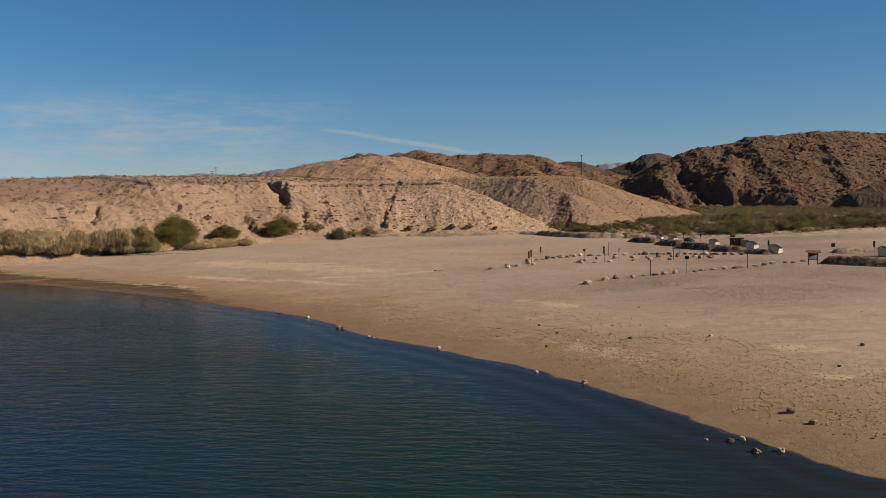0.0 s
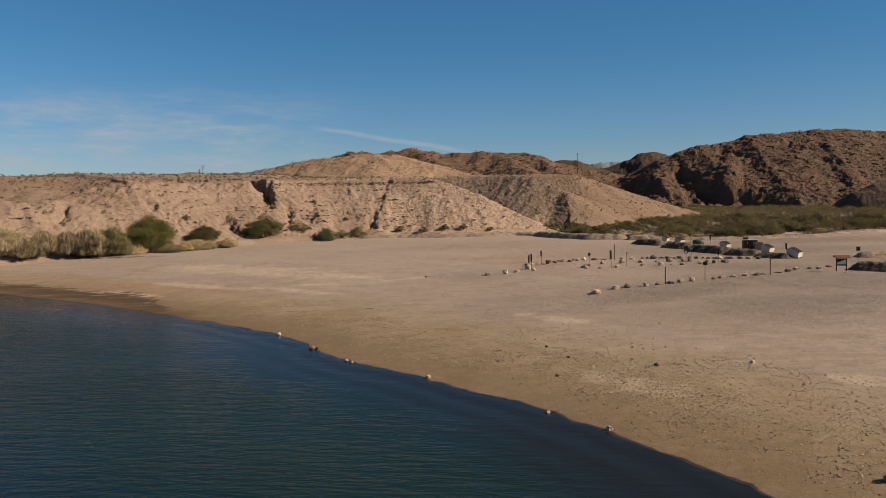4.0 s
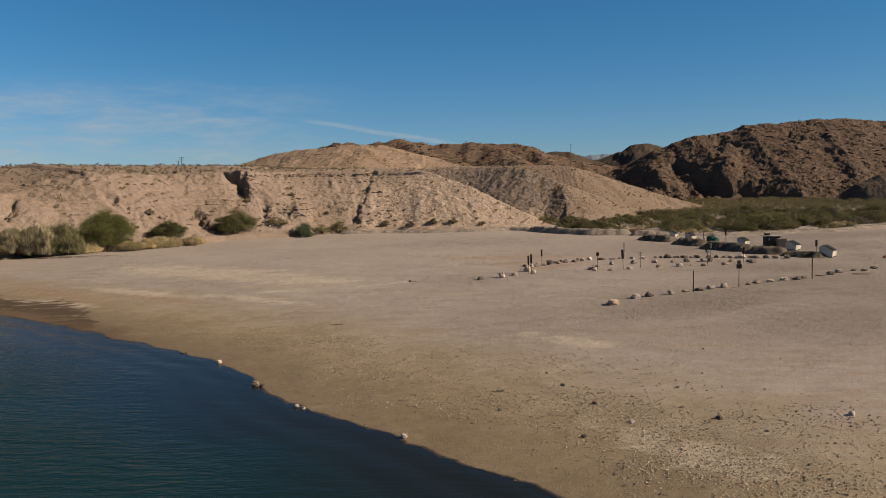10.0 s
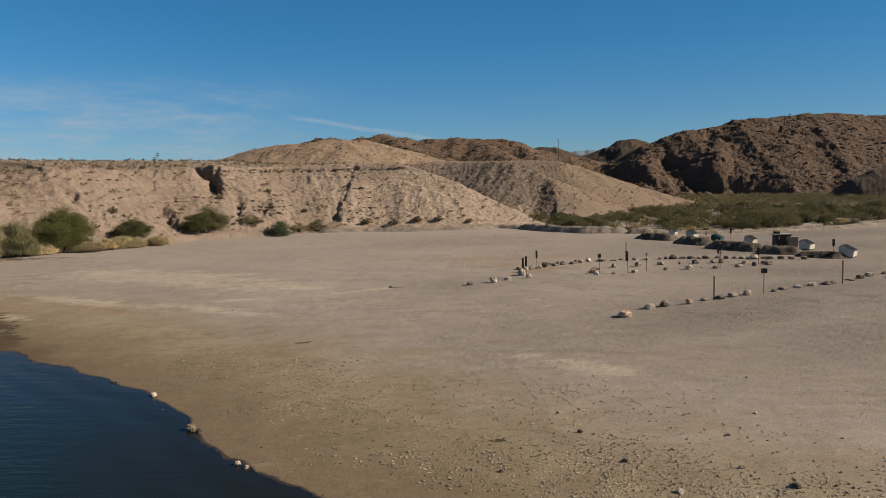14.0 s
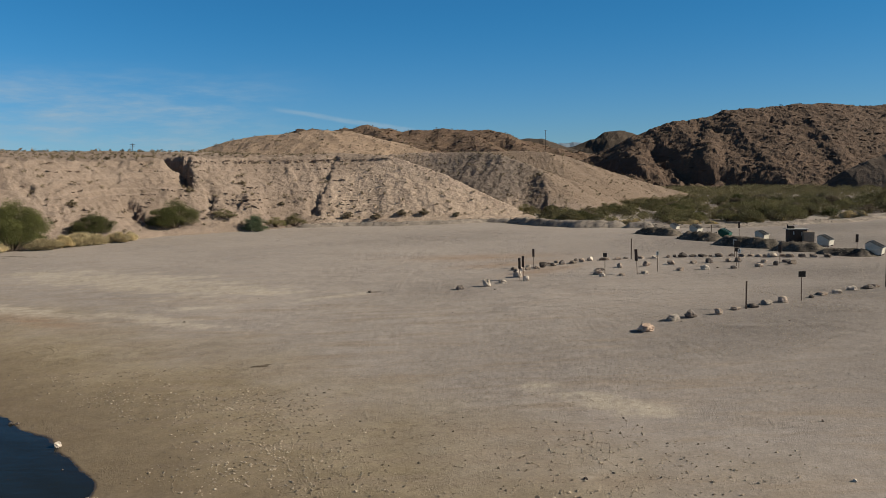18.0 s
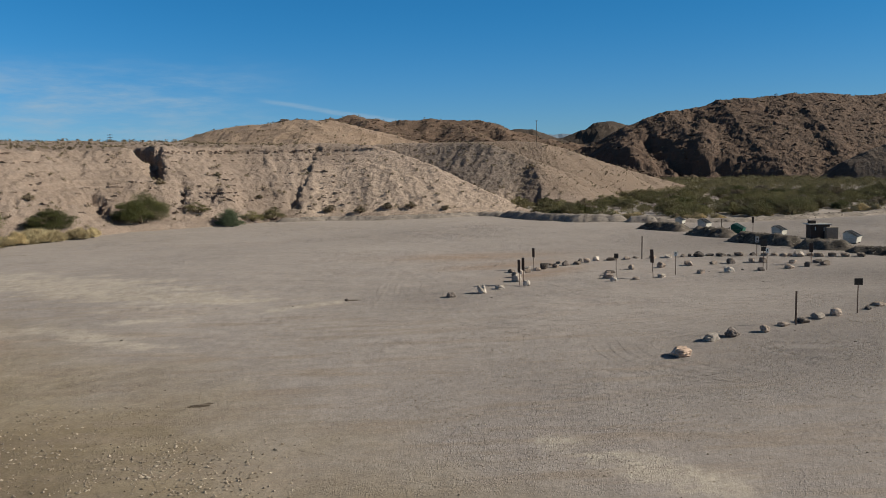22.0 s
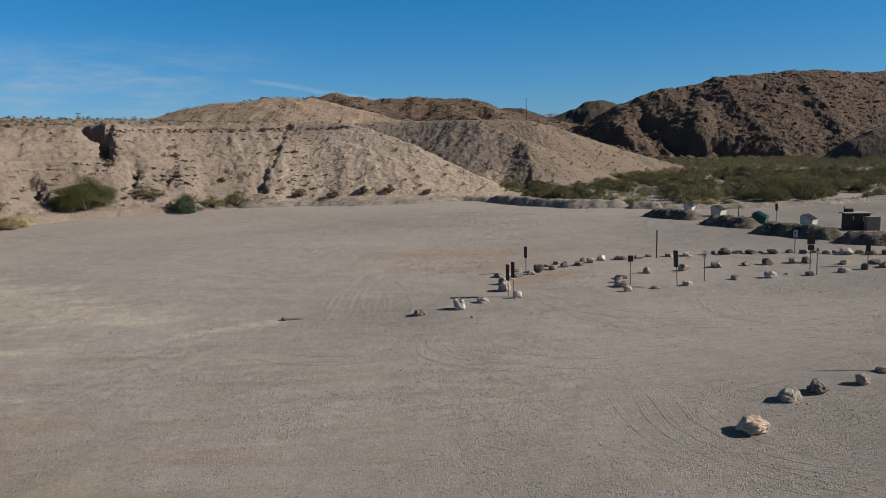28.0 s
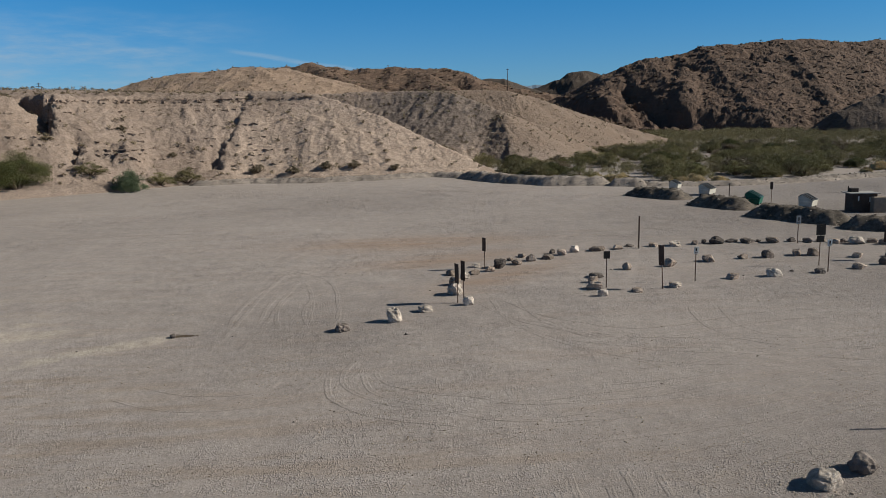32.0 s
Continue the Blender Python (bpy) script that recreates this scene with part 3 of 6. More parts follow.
    # harder beds stand out as low benches here and there
    bench = 0.8 * (np.floor(z / 0.8) + np.clip((z / 0.8 - np.floor(z / 0.8) - 0.6) / 0.4, 0, 1))
    hard = step(fbm(u / 7, z / 2.2, 3, 44), 0.20, 0.42) * step(s, 3, 7) * (1 - step(s, 22, 23)) * 0.7 * (1 - 0.6 * smooth)
    hard = np.maximum(hard, step(z, 12.6, 13.4) * step(perlin(u / 3, 0 * u, 47), -0.1, 0.25) * (1 - step(s, 23, 25)) * 0.85)
    z = z + (bench - z) * hard
    # the steep-sided cuts
    x0, y0 = x, y
    x, y = x + 1.5 * fbm(x0 / 2.0, y0 / 2.0, 3, 37, 0.6), y + 1.5 * fbm(x0 / 2.0, y0 / 2.0, 3, 38, 0.6)
    x1, y1 = x0 + 0.75 * (x - x0), y0 + 0.75 * (y - y0)
    z = z - scarp(x1, y1, [(-57.0, 195.0), (-58.4, 200.0), (-60.6, 204.5), (-64.6, 208.6), (-70.6, 211.8)], 5.4, 6.6, 0.30)
    z = z - scarp(x, y, [(-32.4, 201.5), (-33.0, 207.5), (-32.5, 215), (-31.4, 223), (-30.8, 227.5)], (1.15 + 1.15 * step(-y0, -213, -206)) * (0.75 + 0.8 * perlin(y0 / 3.0, 0 * y0, 39)), 3.6, 0.12)
    z = z - scarp(x, y, [(-51.2, 189.6), (-52.4, 194.6), (-53.6, 200.2)], 2.4, 2.6, 0.3)
    z = z - scarp(x, y, [(-62.0, 178.5), (-62.2, 182.2), (-64.4, 185.4), (-68.0, 185.8)], 3.2, 4.0, 0.25)
    z = z - scarp(x, y, [(-87.2, 151.5), (-88.6, 156.0), (-89.8, 159.0)], 2.0, 2.5, 0.3) - scarp(x, y, [(-75.6, 169.2), (-77.0, 172.4), (-80.0, 173.4)], 1.9, 2.8, 0.3)
    z = z - scarp(x, y, [(-70.0, 168.6), (-71.4, 171.5)], 1.3, 2.4, 0.3)
    # a rounded knob of harder beds stands out of the face
    knob = np.clip(1 - ((x1 + 46.2) / 3.4) ** 2 - ((y1 - 199.2) / 4.4) ** 2, 0, 1)
    z = z + 1.7 * knob
    beds = 0.66 * (np.floor(z / 0.66) + np.clip((z / 0.66 - np.floor(z / 0.66) - 0.5) / 0.5, 0, 1))
    z = z + (beds - z) * 0.85 * step(knob, 0.05, 0.3)
    return 0.25 + z + rise, s


def ridge_height(x, y, crests, slope, rough, scale, seed):
    """Hills as the upper envelope of slopes that fall off from crest lines of (x, y, z)."""
    z = np.full(x.shape, -50.0)
    for crest in crests:
        line = [(a, b) for a, b, c in crest]
        d, u = to_line(x, y, line)
        run = np.concatenate([[0], np.cumsum([math.hypot(q[0] - p[0], q[1] - p[1]) for p, q in zip(line[:-1], line[1:])])])
        top = np.interp(u, run, [c for a, b, c in crest])
        z = np.maximum(z, top - slope * (np.sqrt(d * d + 9) - 3))
    n = 0.7 * fbm(x / scale, y / scale, 3, seed, 0.5) + 0.55 * (ridged(x / scale * 1.7, y / scale * 1.7, 5, seed + 20, 0.62) - 1.0)
    return z + rough * n


def mountain_height(x, y):
    """The rocky mountain with its shaded ravines and tilted ledges."""
    z = ridge_height(x, y, BIG, 0.47, 1.35, 21, 81) - 0.7 * step(x, 100, 140)
    wx, wy = x + 7 * fbm(x / 13, y / 13, 3, 87), y + 7 * fbm(x / 13, y / 13, 3, 88)
    z = z - 4.6 * carve(wx, wy, [(64, 418), (76, 398), (88, 380)], 5.0) - 4.8 * carve(wx, wy, [(92, 414), (97, 398), (106, 380)], 5.5) - 5.5 * carve(wx, wy, [(103, 387), (114, 377), (125, 366)], 5.0)
    z = z - 3.5 * carve(wx, wy, [(150, 425), (156, 417)], 3.0) - 2.5 * carve(wx, wy, [(119, 427), (124, 421)], 2.5)
    level = z + 0.16 * x + 5.0 * fbm(x / 22, y / 22, 3, 84)
    return z + 0.28 * np.tanh(1.6 * np.sin(level * 1.5)) * step(fbm(x / 11, y / 11, 2, 86), -0.05, 0.3) + 0.28 * fbm(x / 2.6, y / 2.6, 3, 85, 0.6) + 0.36 * (ridged(x / 4.2, y / 4.2, 3, 89, 0.65) - 0.9) * step(fbm(x / 14, y / 14, 2, 83), -0.25, 0.25)


# ---------------------------------------------------------------- building helpers
def part(name, data, mat, parent=None, label=""):
    """Links a bmesh or a mesh as one object, under a thing or a part."""
    if isinstance(data, bmesh.types.BMesh):
        mesh = bpy.data.meshes.new(name)
        data.to_mesh(mesh)
        data.free()
    else:
        mesh = data
    if mat is not None and not mesh.materials:
        mesh.materials.append(mat)
    ob = new(name, mesh)
    if parent is not None:
        ob.parent = parent
    return tagged(ob, label)


def thing(name, m, label, category, group="", kind=""):
    ob = new(name)
    ob.empty_display_size = 0.3
    ob.matrix_basis = m
    return tagged(ob, label, category, group, kind)


def box(bm, x0, x1, y0, y1, z0, z1, bevel=0.0):
    """Adds a box, with softened edges if asked."""
    made = bmesh.ops.create_cube(bm, size=1.0)["verts"]
    bmesh.ops.scale(bm, vec=(x1 - x0, y1 - y0, z1 - z0), verts=made)
    bmesh.ops.translate(bm, vec=((x0 + x1) / 2, (y0 + y1) / 2, (z0 + z1) / 2), verts=made)
    if bevel:
        edges = list({e for v in made for e in v.link_edges})
        bmesh.ops.bevel(bm, geom=edges, offset=bevel, segments=2, affect="EDGES", profile=0.7)
    return bm


def block(x0, x1, y0, y1, z0, z1, bevel=0.0):
    return box(bmesh.new(), x0, x1, y0, y1, z0, z1, bevel)


def rod(bm, a, b, ra, rb, sides=8):
    """Adds a tapered rod from a to b."""
    a, b = Vector(a), Vector(b)
    turn = (b - a).to_track_quat("Z", "Y").to_matrix().to_4x4()
    made = bmesh.ops.create_cone(bm, cap_ends=True, segments=sides, radius1=ra, radius2=rb, depth=(b - a).length)["verts"]
    bmesh.ops.transform(bm, matrix=Matrix.Translation((a + b) / 2) @ turn, verts=made)
    return bm


def prism(profile, x0, x1, bevel=0.0):
    """A solid with the given outline in y and z, from x0 to x1."""
    bm = bmesh.new()
    a = [bm.verts.new((x0, y, z)) for y, z in profile]
    b = [bm.verts.new((x1, y, z)) for y, z in profile]
    bm.faces.new(a[::-1])
    bm.faces.new(b)
    for i in range(len(a)):
        j = (i + 1) % len(a)
        bm.faces.new((a[i], a[j], b[j], b[i]))
    bmesh.ops.recalc_face_normals(bm, faces=bm.faces[:])
    if bevel:
        bmesh.ops.bevel(bm, geom=bm.edges[:], offset=bevel, segments=1, affect="EDGES")
    return bm


def quick_mesh(name, verts, faces, smooth=True):
    """A mesh from arrays of places and of triangles or quads."""
    verts, faces = np.asarray(verts, np.float32), np.asarray(faces, np.int32)
    mesh = bpy.data.meshes.new(name)
    mesh.vertices.add(len(verts))
    mesh.vertices.foreach_set("co", verts.ravel())
    mesh.loops.add(faces.size)
    mesh.loops.foreach_set("vertex_index", faces.ravel())
    mesh.polygons.add(len(faces))
    mesh.polygons.foreach_set("loop_start", np.arange(0, faces.size, faces.shape[1], dtype=np.int32))
    mesh.polygons.foreach_set("use_smooth", np.full(len(faces), smooth))
    mesh.update(calc_edges=True)
    return mesh


def sheet(name, xs, ys, height, keep=None, smooth=True):
    """A height field over the grid of xs and ys; returns the mesh and the arrays of its vertices."""
    x, y = np.meshgrid(xs, ys)
    z = height(x, y)
    ok = np.ones(z.shape, bool) if keep is None else keep(x, y, z)
    index = np.arange(z.size).reshape(z.shape)
    quads = np.stack([index[:-1, :-1], index[:-1, 1:], index[1:, 1:], index[1:, :-1]], -1)
    quads = quads[ok[:-1, :-1] | ok[:-1, 1:] | ok[1:, 1:] | ok[1:, :-1]].reshape(-1, 4)
    used = np.unique(quads)
    again = np.zeros(z.size, int)
    again[used] = np.arange(len(used))
    verts = np.stack([x.ravel(), y.ravel(), z.ravel()], -1)[used]
    return quick_mesh(name, verts, again[quads], smooth), verts


def spread(*stops):
    """Grid lines with a spacing that changes by stretches: (from, to, spacing), ..."""
    out = []
    for a, b, gap in stops:
        out.append(np.linspace(a, b, max(2, int(round((b - a) / gap)) + 1))[:-1])
    return np.concatenate(out + [[stops[-1][1]]])


# ---------------------------------------------------------------- the land
mesh, v = sheet("ground", spread((-5000, -400, 400), (-400, -110, 12), (-110, -45, 1.6), (-45, 60, 0.55), (60, 130, 1.6), (130, 400, 12), (400, 5000, 400)),
                spread((-5000, -100, 400), (-100, 10, 10), (10, 25, 1.5), (25, 135, 0.55), (135, 215, 1.4), (215, 500, 10), (500, 5000, 400)), ground_height)
PALE = [(-34, 117, 18, 5.5, -0.55), (-24, 111, 9, 3.0, -0.35), (-46, 123, 12, 4.5, -0.6), (5.5, 74.2, 5.0, 1.3, -0.72), (22, 52.6, 3.8, 1.2, -0.6), (21, 45, 1.6, 0.8, -0.5), (8.5, 53, 5.0, 2.0, -0.9),
        (-25, 98, 9, 1.5, -0.5), (-13.5, 106, 5, 0.8, 0.5), (-40, 104, 10, 1.8, -0.5), (-24, 102.5, 4.5, 0.9, 0.1), (-48, 99, 9, 1.6, -0.5)]
RUST = [(1.5, 131, 9, 3.0, 0.0), (4, 124, 6, 2.0, 0.3), (7.5, 118, 5.0, 1.8, 0.7), (-52, 106, 11, 2.0, -0.6), (-36, 99.5, 6, 1.4, -0.5)]

COARSE = [(6, 54, 11, 4, -0.75), (16, 42, 12, 4, -1.0), (-8, 67, 10, 3, -0.7), (14, 84, 14, 10, 0.3), (26, 95, 16, 7, 0.5), (2, 82, 9, 8, 0.0), (-3, 108, 6, 5, 0.2), (20, 112, 14, 5, 0.1), (0, 160, 22, 14, 0.0)]
DULL = [(18, 87, 10, 6, 0.5), (46, 142, 30, 16, 0.2), (42, 94, 26, 15, 0.4), (36, 112, 18, 9, 0.1), (60, 165, 34, 13, 0.4), (60, 120, 26, 14, 0.0), (30, 80, 16, 9, 0.4), (21, 90, 13, 8, 0.4), (32, 100, 14, 7, 0.4)]
DAMP = [(-62, 104, 20, 2.4, -0.53), (-45, 94.5, 9, 2.4, -0.8), (-39, 88, 5, 1.3, -0.9), (-84, 115.5, 14, 2.6, -0.5), (-84, 146, 20, 1.6, -0.1), (-95, 124, 14, 2.6, -0.5), (0, 62.9, 0.5, 0.2, 0.0), (-13.4, 84, 0.9, 0.3, 0.1), (-9.5, 108, 0.9, 0.25, 0.0)]


def stain(points, blots):
    total = np.zeros(len(points))
    for cx, cy, a, b, turn in blots:
        dx, dy = points[:, 0] - cx, points[:, 1] - cy
        u, w = dx * math.cos(turn) + dy * math.sin(turn), dy * math.cos(turn) - dx * math.sin(turn)
        total = np.maximum(total, np.exp(-(u / a) ** 2 - (w / b) ** 2))
    return total


def worn(points):
    return np.maximum(0.28 * stain(points, COARSE), 0.75 * stain(points, DULL))


for name, values in (("shore", shore_distance(v[:, 0], v[:, 1])), ("pale", stain(v, PALE)), ("rust", stain(v, RUST)), ("coarse", worn(v)), ("damp", stain(v, DAMP))):
    mesh.attributes.new(name, "FLOAT", "POINT").data.foreach_set("value", values.astype(np.float32))
ground = part("ground", mesh, M["ground"])
tagged(ground, "tan gravel and sand beach with brown wet edge", "ground", kind="structure")

mesh, v = sheet("water", spread((-5000, -200, 300), (-200, -110, 10), (-110, 35, 1.5), (35, 80, 15), (80, 5000, 400)), spread((-5000, -100, 300), (-100, 10, 10), (10, 125, 1.5), (125, 150, 5), (150, 600, 60)), lambda x, y: 0 * x + WATER,
                lambda x, y, z: shore_distance(x, y) < 25)
mesh.attributes.new("shore", "FLOAT", "POINT").data.foreach_set("value", shore_distance(v[:, 0], v[:, 1]).astype(np.float32))
tagged(part("water", mesh, M["water"]), "dark blue-green lake water with small ripples", "lake", kind="structure")

mesh, v = sheet("bluff", spread((-330, -120, 3), (-120, -95, 1.0), (-95, 30, 0.32), (30, 95, 0.7)), spread((25, 120, 3), (120, 165, 0.45), (165, 232, 0.32), (232, 268, 0.42), (268, 306, 1.0), (306, 520, 5)),
                lambda x, y: bluff_height(x, y)[0], lambda x, y, z: bluff_height(x, y)[1] > -1.5)
# knoll's west flank: its grey rock, with grazing-light dimness painted in
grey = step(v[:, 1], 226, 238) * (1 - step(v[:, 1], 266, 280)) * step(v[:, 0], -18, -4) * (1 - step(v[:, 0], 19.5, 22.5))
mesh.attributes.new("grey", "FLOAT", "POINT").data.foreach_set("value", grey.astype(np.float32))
dry = step(v[:, 0], -12, 4) * step(crest_slope(v[:, 0], v[:, 1], REAR, 0.5) - crest_slope(v[:, 0], v[:, 1], LOBE, 0.52), -1.0, 0.6)
# the spur's face is a lighter tone than the rest of the bluff
spur_tone = 0.95 * step(v[:, 0] + 3 * fbm(v[:, 0] / 6, v[:, 1] / 6, 2, 52), -34, -30) * (1 - step(v[:, 1] - 0.5 * v[:, 0], 229, 238)) * (1 - step(v[:, 0], 12, 17))
dry = np.maximum(dry, 0.85 * step(v[:, 0] + 4 * fbm(v[:, 0] / 7, v[:, 1] / 7, 2, 55), 12, 24) * step(v[:, 1], 232, 240))
inland, run = to_line(v[:, 0], v[:, 1], FOOT)
dry = np.maximum(dry, 0.75 * (1 - step(run, 235, 275)) * step(inland + 3 * fbm(v[:, 0] / 9, v[:, 1] / 9, 2, 56), 15, 20))
mesh.attributes.new("pale", "FLOAT", "POINT").data.foreach_set("value", spur_tone.astype(np.float32))
mesh.attributes.new("dry", "FLOAT", "POINT").data.foreach_set("value", dry.astype(np.float32))
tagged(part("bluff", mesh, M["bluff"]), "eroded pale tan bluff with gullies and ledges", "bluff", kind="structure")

TAN = [[(-150, 345, 16), (-116, 362, 22.5), (-106, 366, 26), (-97, 370, 28.3), (-83, 370, 29.7), (-69, 370, 30.6), (-55, 370, 30.8), (-42, 370, 28.8), (-29, 369, 25), (-18, 366, 21), (0, 350, 17.5)]]
BROWN = [[(-260, 520, 22), (-160, 500, 26), (-120, 485, 33), (-108, 480, 36), (-93, 480, 39.2), (-82, 480, 38), (-71, 480, 38.6), (-54, 480, 39.7), (-35, 480, 37), (-17, 480, 36), (1, 480, 36.2), (17, 480, 35.8), (26, 480, 32.4), (32, 480, 29.8), (44, 480, 26.7), (58, 480, 24.3), (72, 478, 20.8), (92, 470, 16)],
         [(-54, 480, 39.7), (-40, 440, 31), (-22, 405, 25)], [(1, 480, 36.2), (8, 445, 28), (14, 400, 21), (22, 360, 17)], [(17, 480, 35.8), (36, 440, 22), (48, 400, 15), (62, 350, 8)]]
BIG = [[(30, 560, 12), (56, 470, 13), (62, 440, 17), (75, 440, 21.5), (88, 440, 28.6), (98, 440, 32.1), (110, 440, 35.7), (120, 440, 37), (129, 440, 38.7), (135, 440, 41.2), (148, 440, 42.4), (160, 440, 42.4), (172, 440, 43.9), (190, 440, 43.8), (203, 440, 42.3), (211, 440, 42.0), (250, 445, 44), (310, 460, 36), (420, 490, 42)],
       [(98, 440, 32.1), (86, 410, 20), (80, 388, 10), (78, 372, 3)], [(129, 440, 38.7), (119, 412, 27), (113, 390, 16), (110, 368, 4)], [(172, 440, 43.9), (171, 420, 36), (168, 395, 25), (166, 372, 14)],
       [(250, 445, 44), (246, 400, 26)]]
RIGHT = [[(131, 341, 0), (141, 340, 3.6), (148, 340, 8.4), (157, 340, 12.3), (164, 340, 14.7), (185, 342, 20), (230, 345, 26), (320, 350, 30)]]
NEAR_PEAK = [[(20, 590, 28), (39, 600, 34.7), (48, 600, 36.2), (59, 600, 37.3), (68, 600, 32.3), (74, 600, 29.5), (95, 600, 24)]]
BACK_PEAK = [[(60, 780, 28), (102, 780, 35.1), (122, 780, 41.5), (136, 780, 48.6), (147, 780, 50.6), (161, 780, 47.5), (175, 780, 41.5), (230, 780, 34), (330, 790, 45)]]


def hill(name, crests, slope, rough, scale, seed, xs, ys, mat, label, category="hill", height=None):
    mesh, v = sheet(name, xs, ys, height or (lambda x, y: ridge_height(x, y, crests, slope, rough, scale, seed)), lambda x, y, z: z > -1.0, False)
    return tagged(part(name, mesh, M[mat]), label, category, kind="structure")


hill("tan_hill", TAN, 0.36, 1.4, 26, 61, spread((-230, 60, 1.6)), spread((290, 420, 1.8)), "tan_hill", "tan desert hill with sparse dry scrub behind the bluff")
hill("brown_ridge", BROWN, 0.42, 2.2, 24, 71, spread((-320, -130, 4), (-130, 110, 1.7)), spread((330, 560, 1.9)), "brown_rock", "dark brown rocky ridge behind the tan hill")
hill("rocky_mountain", BIG, 0.47, 2.5, 22, 81, spread((20, 60, 2.5), (60, 235, 0.72), (235, 420, 3.5)), spread((330, 445, 0.72), (445, 540, 4)), "mountain_rock", "dark red-brown rocky desert mountain with shaded ravines", "mountain", mountain_height)
hill("dark_hill", RIGHT, 0.5, 0.7, 14, 91, spread((118, 200, 1.2), (200, 330, 4)), spread((290, 400, 1.4)), "dark_slope", "dark gravelly hill at the mountain's foot")
hill("near_peak", NEAR_PEAK, 0.55, 2.0, 24, 95, spread((-20, 130, 3)), spread((540, 660, 4)), "peak_rock", "small dark brown peak behind the ridge")
hill("back_peak", BACK_PEAK, 0.5, 3.0, 40, 98, spread((20, 400, 4)), spread((690, 880, 6)), "peak_rock", "farther dark brown desert peak")
# far off, with the air's blue haze painted into its material
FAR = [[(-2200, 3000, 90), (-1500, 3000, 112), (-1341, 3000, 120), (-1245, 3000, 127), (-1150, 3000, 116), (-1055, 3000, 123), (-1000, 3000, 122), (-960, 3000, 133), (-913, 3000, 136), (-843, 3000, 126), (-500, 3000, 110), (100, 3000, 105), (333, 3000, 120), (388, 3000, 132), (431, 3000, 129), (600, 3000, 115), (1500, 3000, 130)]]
hill("far_range", FAR, 0.45, 11.0, 60, 99, spread((-2300, 1600, 16)), spread((2700, 3300, 20)), "far_range", "distant mountain range with haze painted in as blue-grey", "mountains")


# ---------------------------------------------------------------- boulders
def boulder_mesh(seed, blocky, cuts):
    """A weathered block with rounded corners and a few flat breaks, one metre wide and high, resting at z = 0."""
    rng = random.Random(seed)
    bm = bmesh.new()
    bmesh.ops.create_icosphere(bm, subdivisions=4, radius=0.5)
    shift = Vector((rng.uniform(0, 90), rng.uniform(0, 90), rng.uniform(0, 90)))
    flat = rng.uniform(0.75, 1.0)
    planes = []
    for _ in range(cuts):
        axis = Vector((rng.gauss(0, 1), rng.gauss(0, 1), rng.gauss(0.2, 0.8))).normalized()
        planes.append((axis, rng.uniform(0.33, 0.46)))
    for v in bm.verts:
        d = v.co.normalized()
        p = d * 0.5 / (abs(d.x) ** blocky + abs(d.y) ** blocky + abs(d.z) ** blocky) ** (1 / blocky)
        p *= 1 + 0.30 * noise.noise(d * 1.3 + shift) + 0.14 * noise.noise(d * 2.9 + shift)
        p.z *= flat
        for axis, far in planes:
            over = p.dot(axis) - far
            if over > 0:
                p -= axis * over * 0.92
        crack = max(0.0, 0.16 - abs(noise.noise(p * 3.1 - shift))) * 0.16
        v.co = p * (1 - crack + 0.06 * noise.noise(p * 6 + shift) + 0.05 * noise.noise(p * 13 + shift) + 0.03 * noise.noise(p * 30 + shift))
    low, high = min(v.co.z for v in bm.verts), max(v.co.z for v in bm.verts)
    wide = max(max(v.co.x for v in bm.verts) - min(v.co.x for v in bm.verts), max(v.co.y for v in bm.verts) - min(v.co.y for v in bm.verts))
    for v in bm.verts:
        v.co = Vector((v.co.x / wide, v.co.y / wide, max((v.co.z - low) / (high - low) * 1.22 - 0.22, -0.05)))
    for f in bm.faces:
        f.smooth = False
    mesh = bpy.data.meshes.new("boulder")
    bm.to_mesh(mesh)
    bm.free()
    return mesh


STONE = {"p": ("stone_pale", "pale cream boulder on gravel"), "g": ("stone_grey", "grey-brown weathered boulder on gravel"),
         "d": ("stone_dark", "dark brown boulder on gravel"), "k": ("stone_pink", "rounded pinkish cream boulder on gravel")}
SHAPES = {}
for code, (mat, label) in STONE.items():
    for n in range(5):
        shape = boulder_mesh(100 + 13 * n + ord(code), 2.3 + 0.45 * n, 2 + n)
        shape.materials.append(M[mat])
        SHAPES[code, n] = shape


def boulders(group, rows, codes):
    rng = random.Random(len(group))
    for (x, y, wide, high), code in zip(rows, codes):
        ob = new("boulder", SHAPES[code, 1 if code == "k" else rng.randrange(5)])
        ob.matrix_basis = pose(x, y + 0.25 * wide, stand(x, y + 0.25 * wide) - 0.02, rng.uniform(-6, 6), rng.uniform(-6, 6), rng.uniform(0, 360)) @ Matrix.Diagonal((wide * (0.95 if y < 104 else 1.02), wide * rng.uniform(0.8, 1.0), high * (0.76 if y < 104 else 1.0), 1))
        tagged(ob, STONE[code][1], "boulder", group)


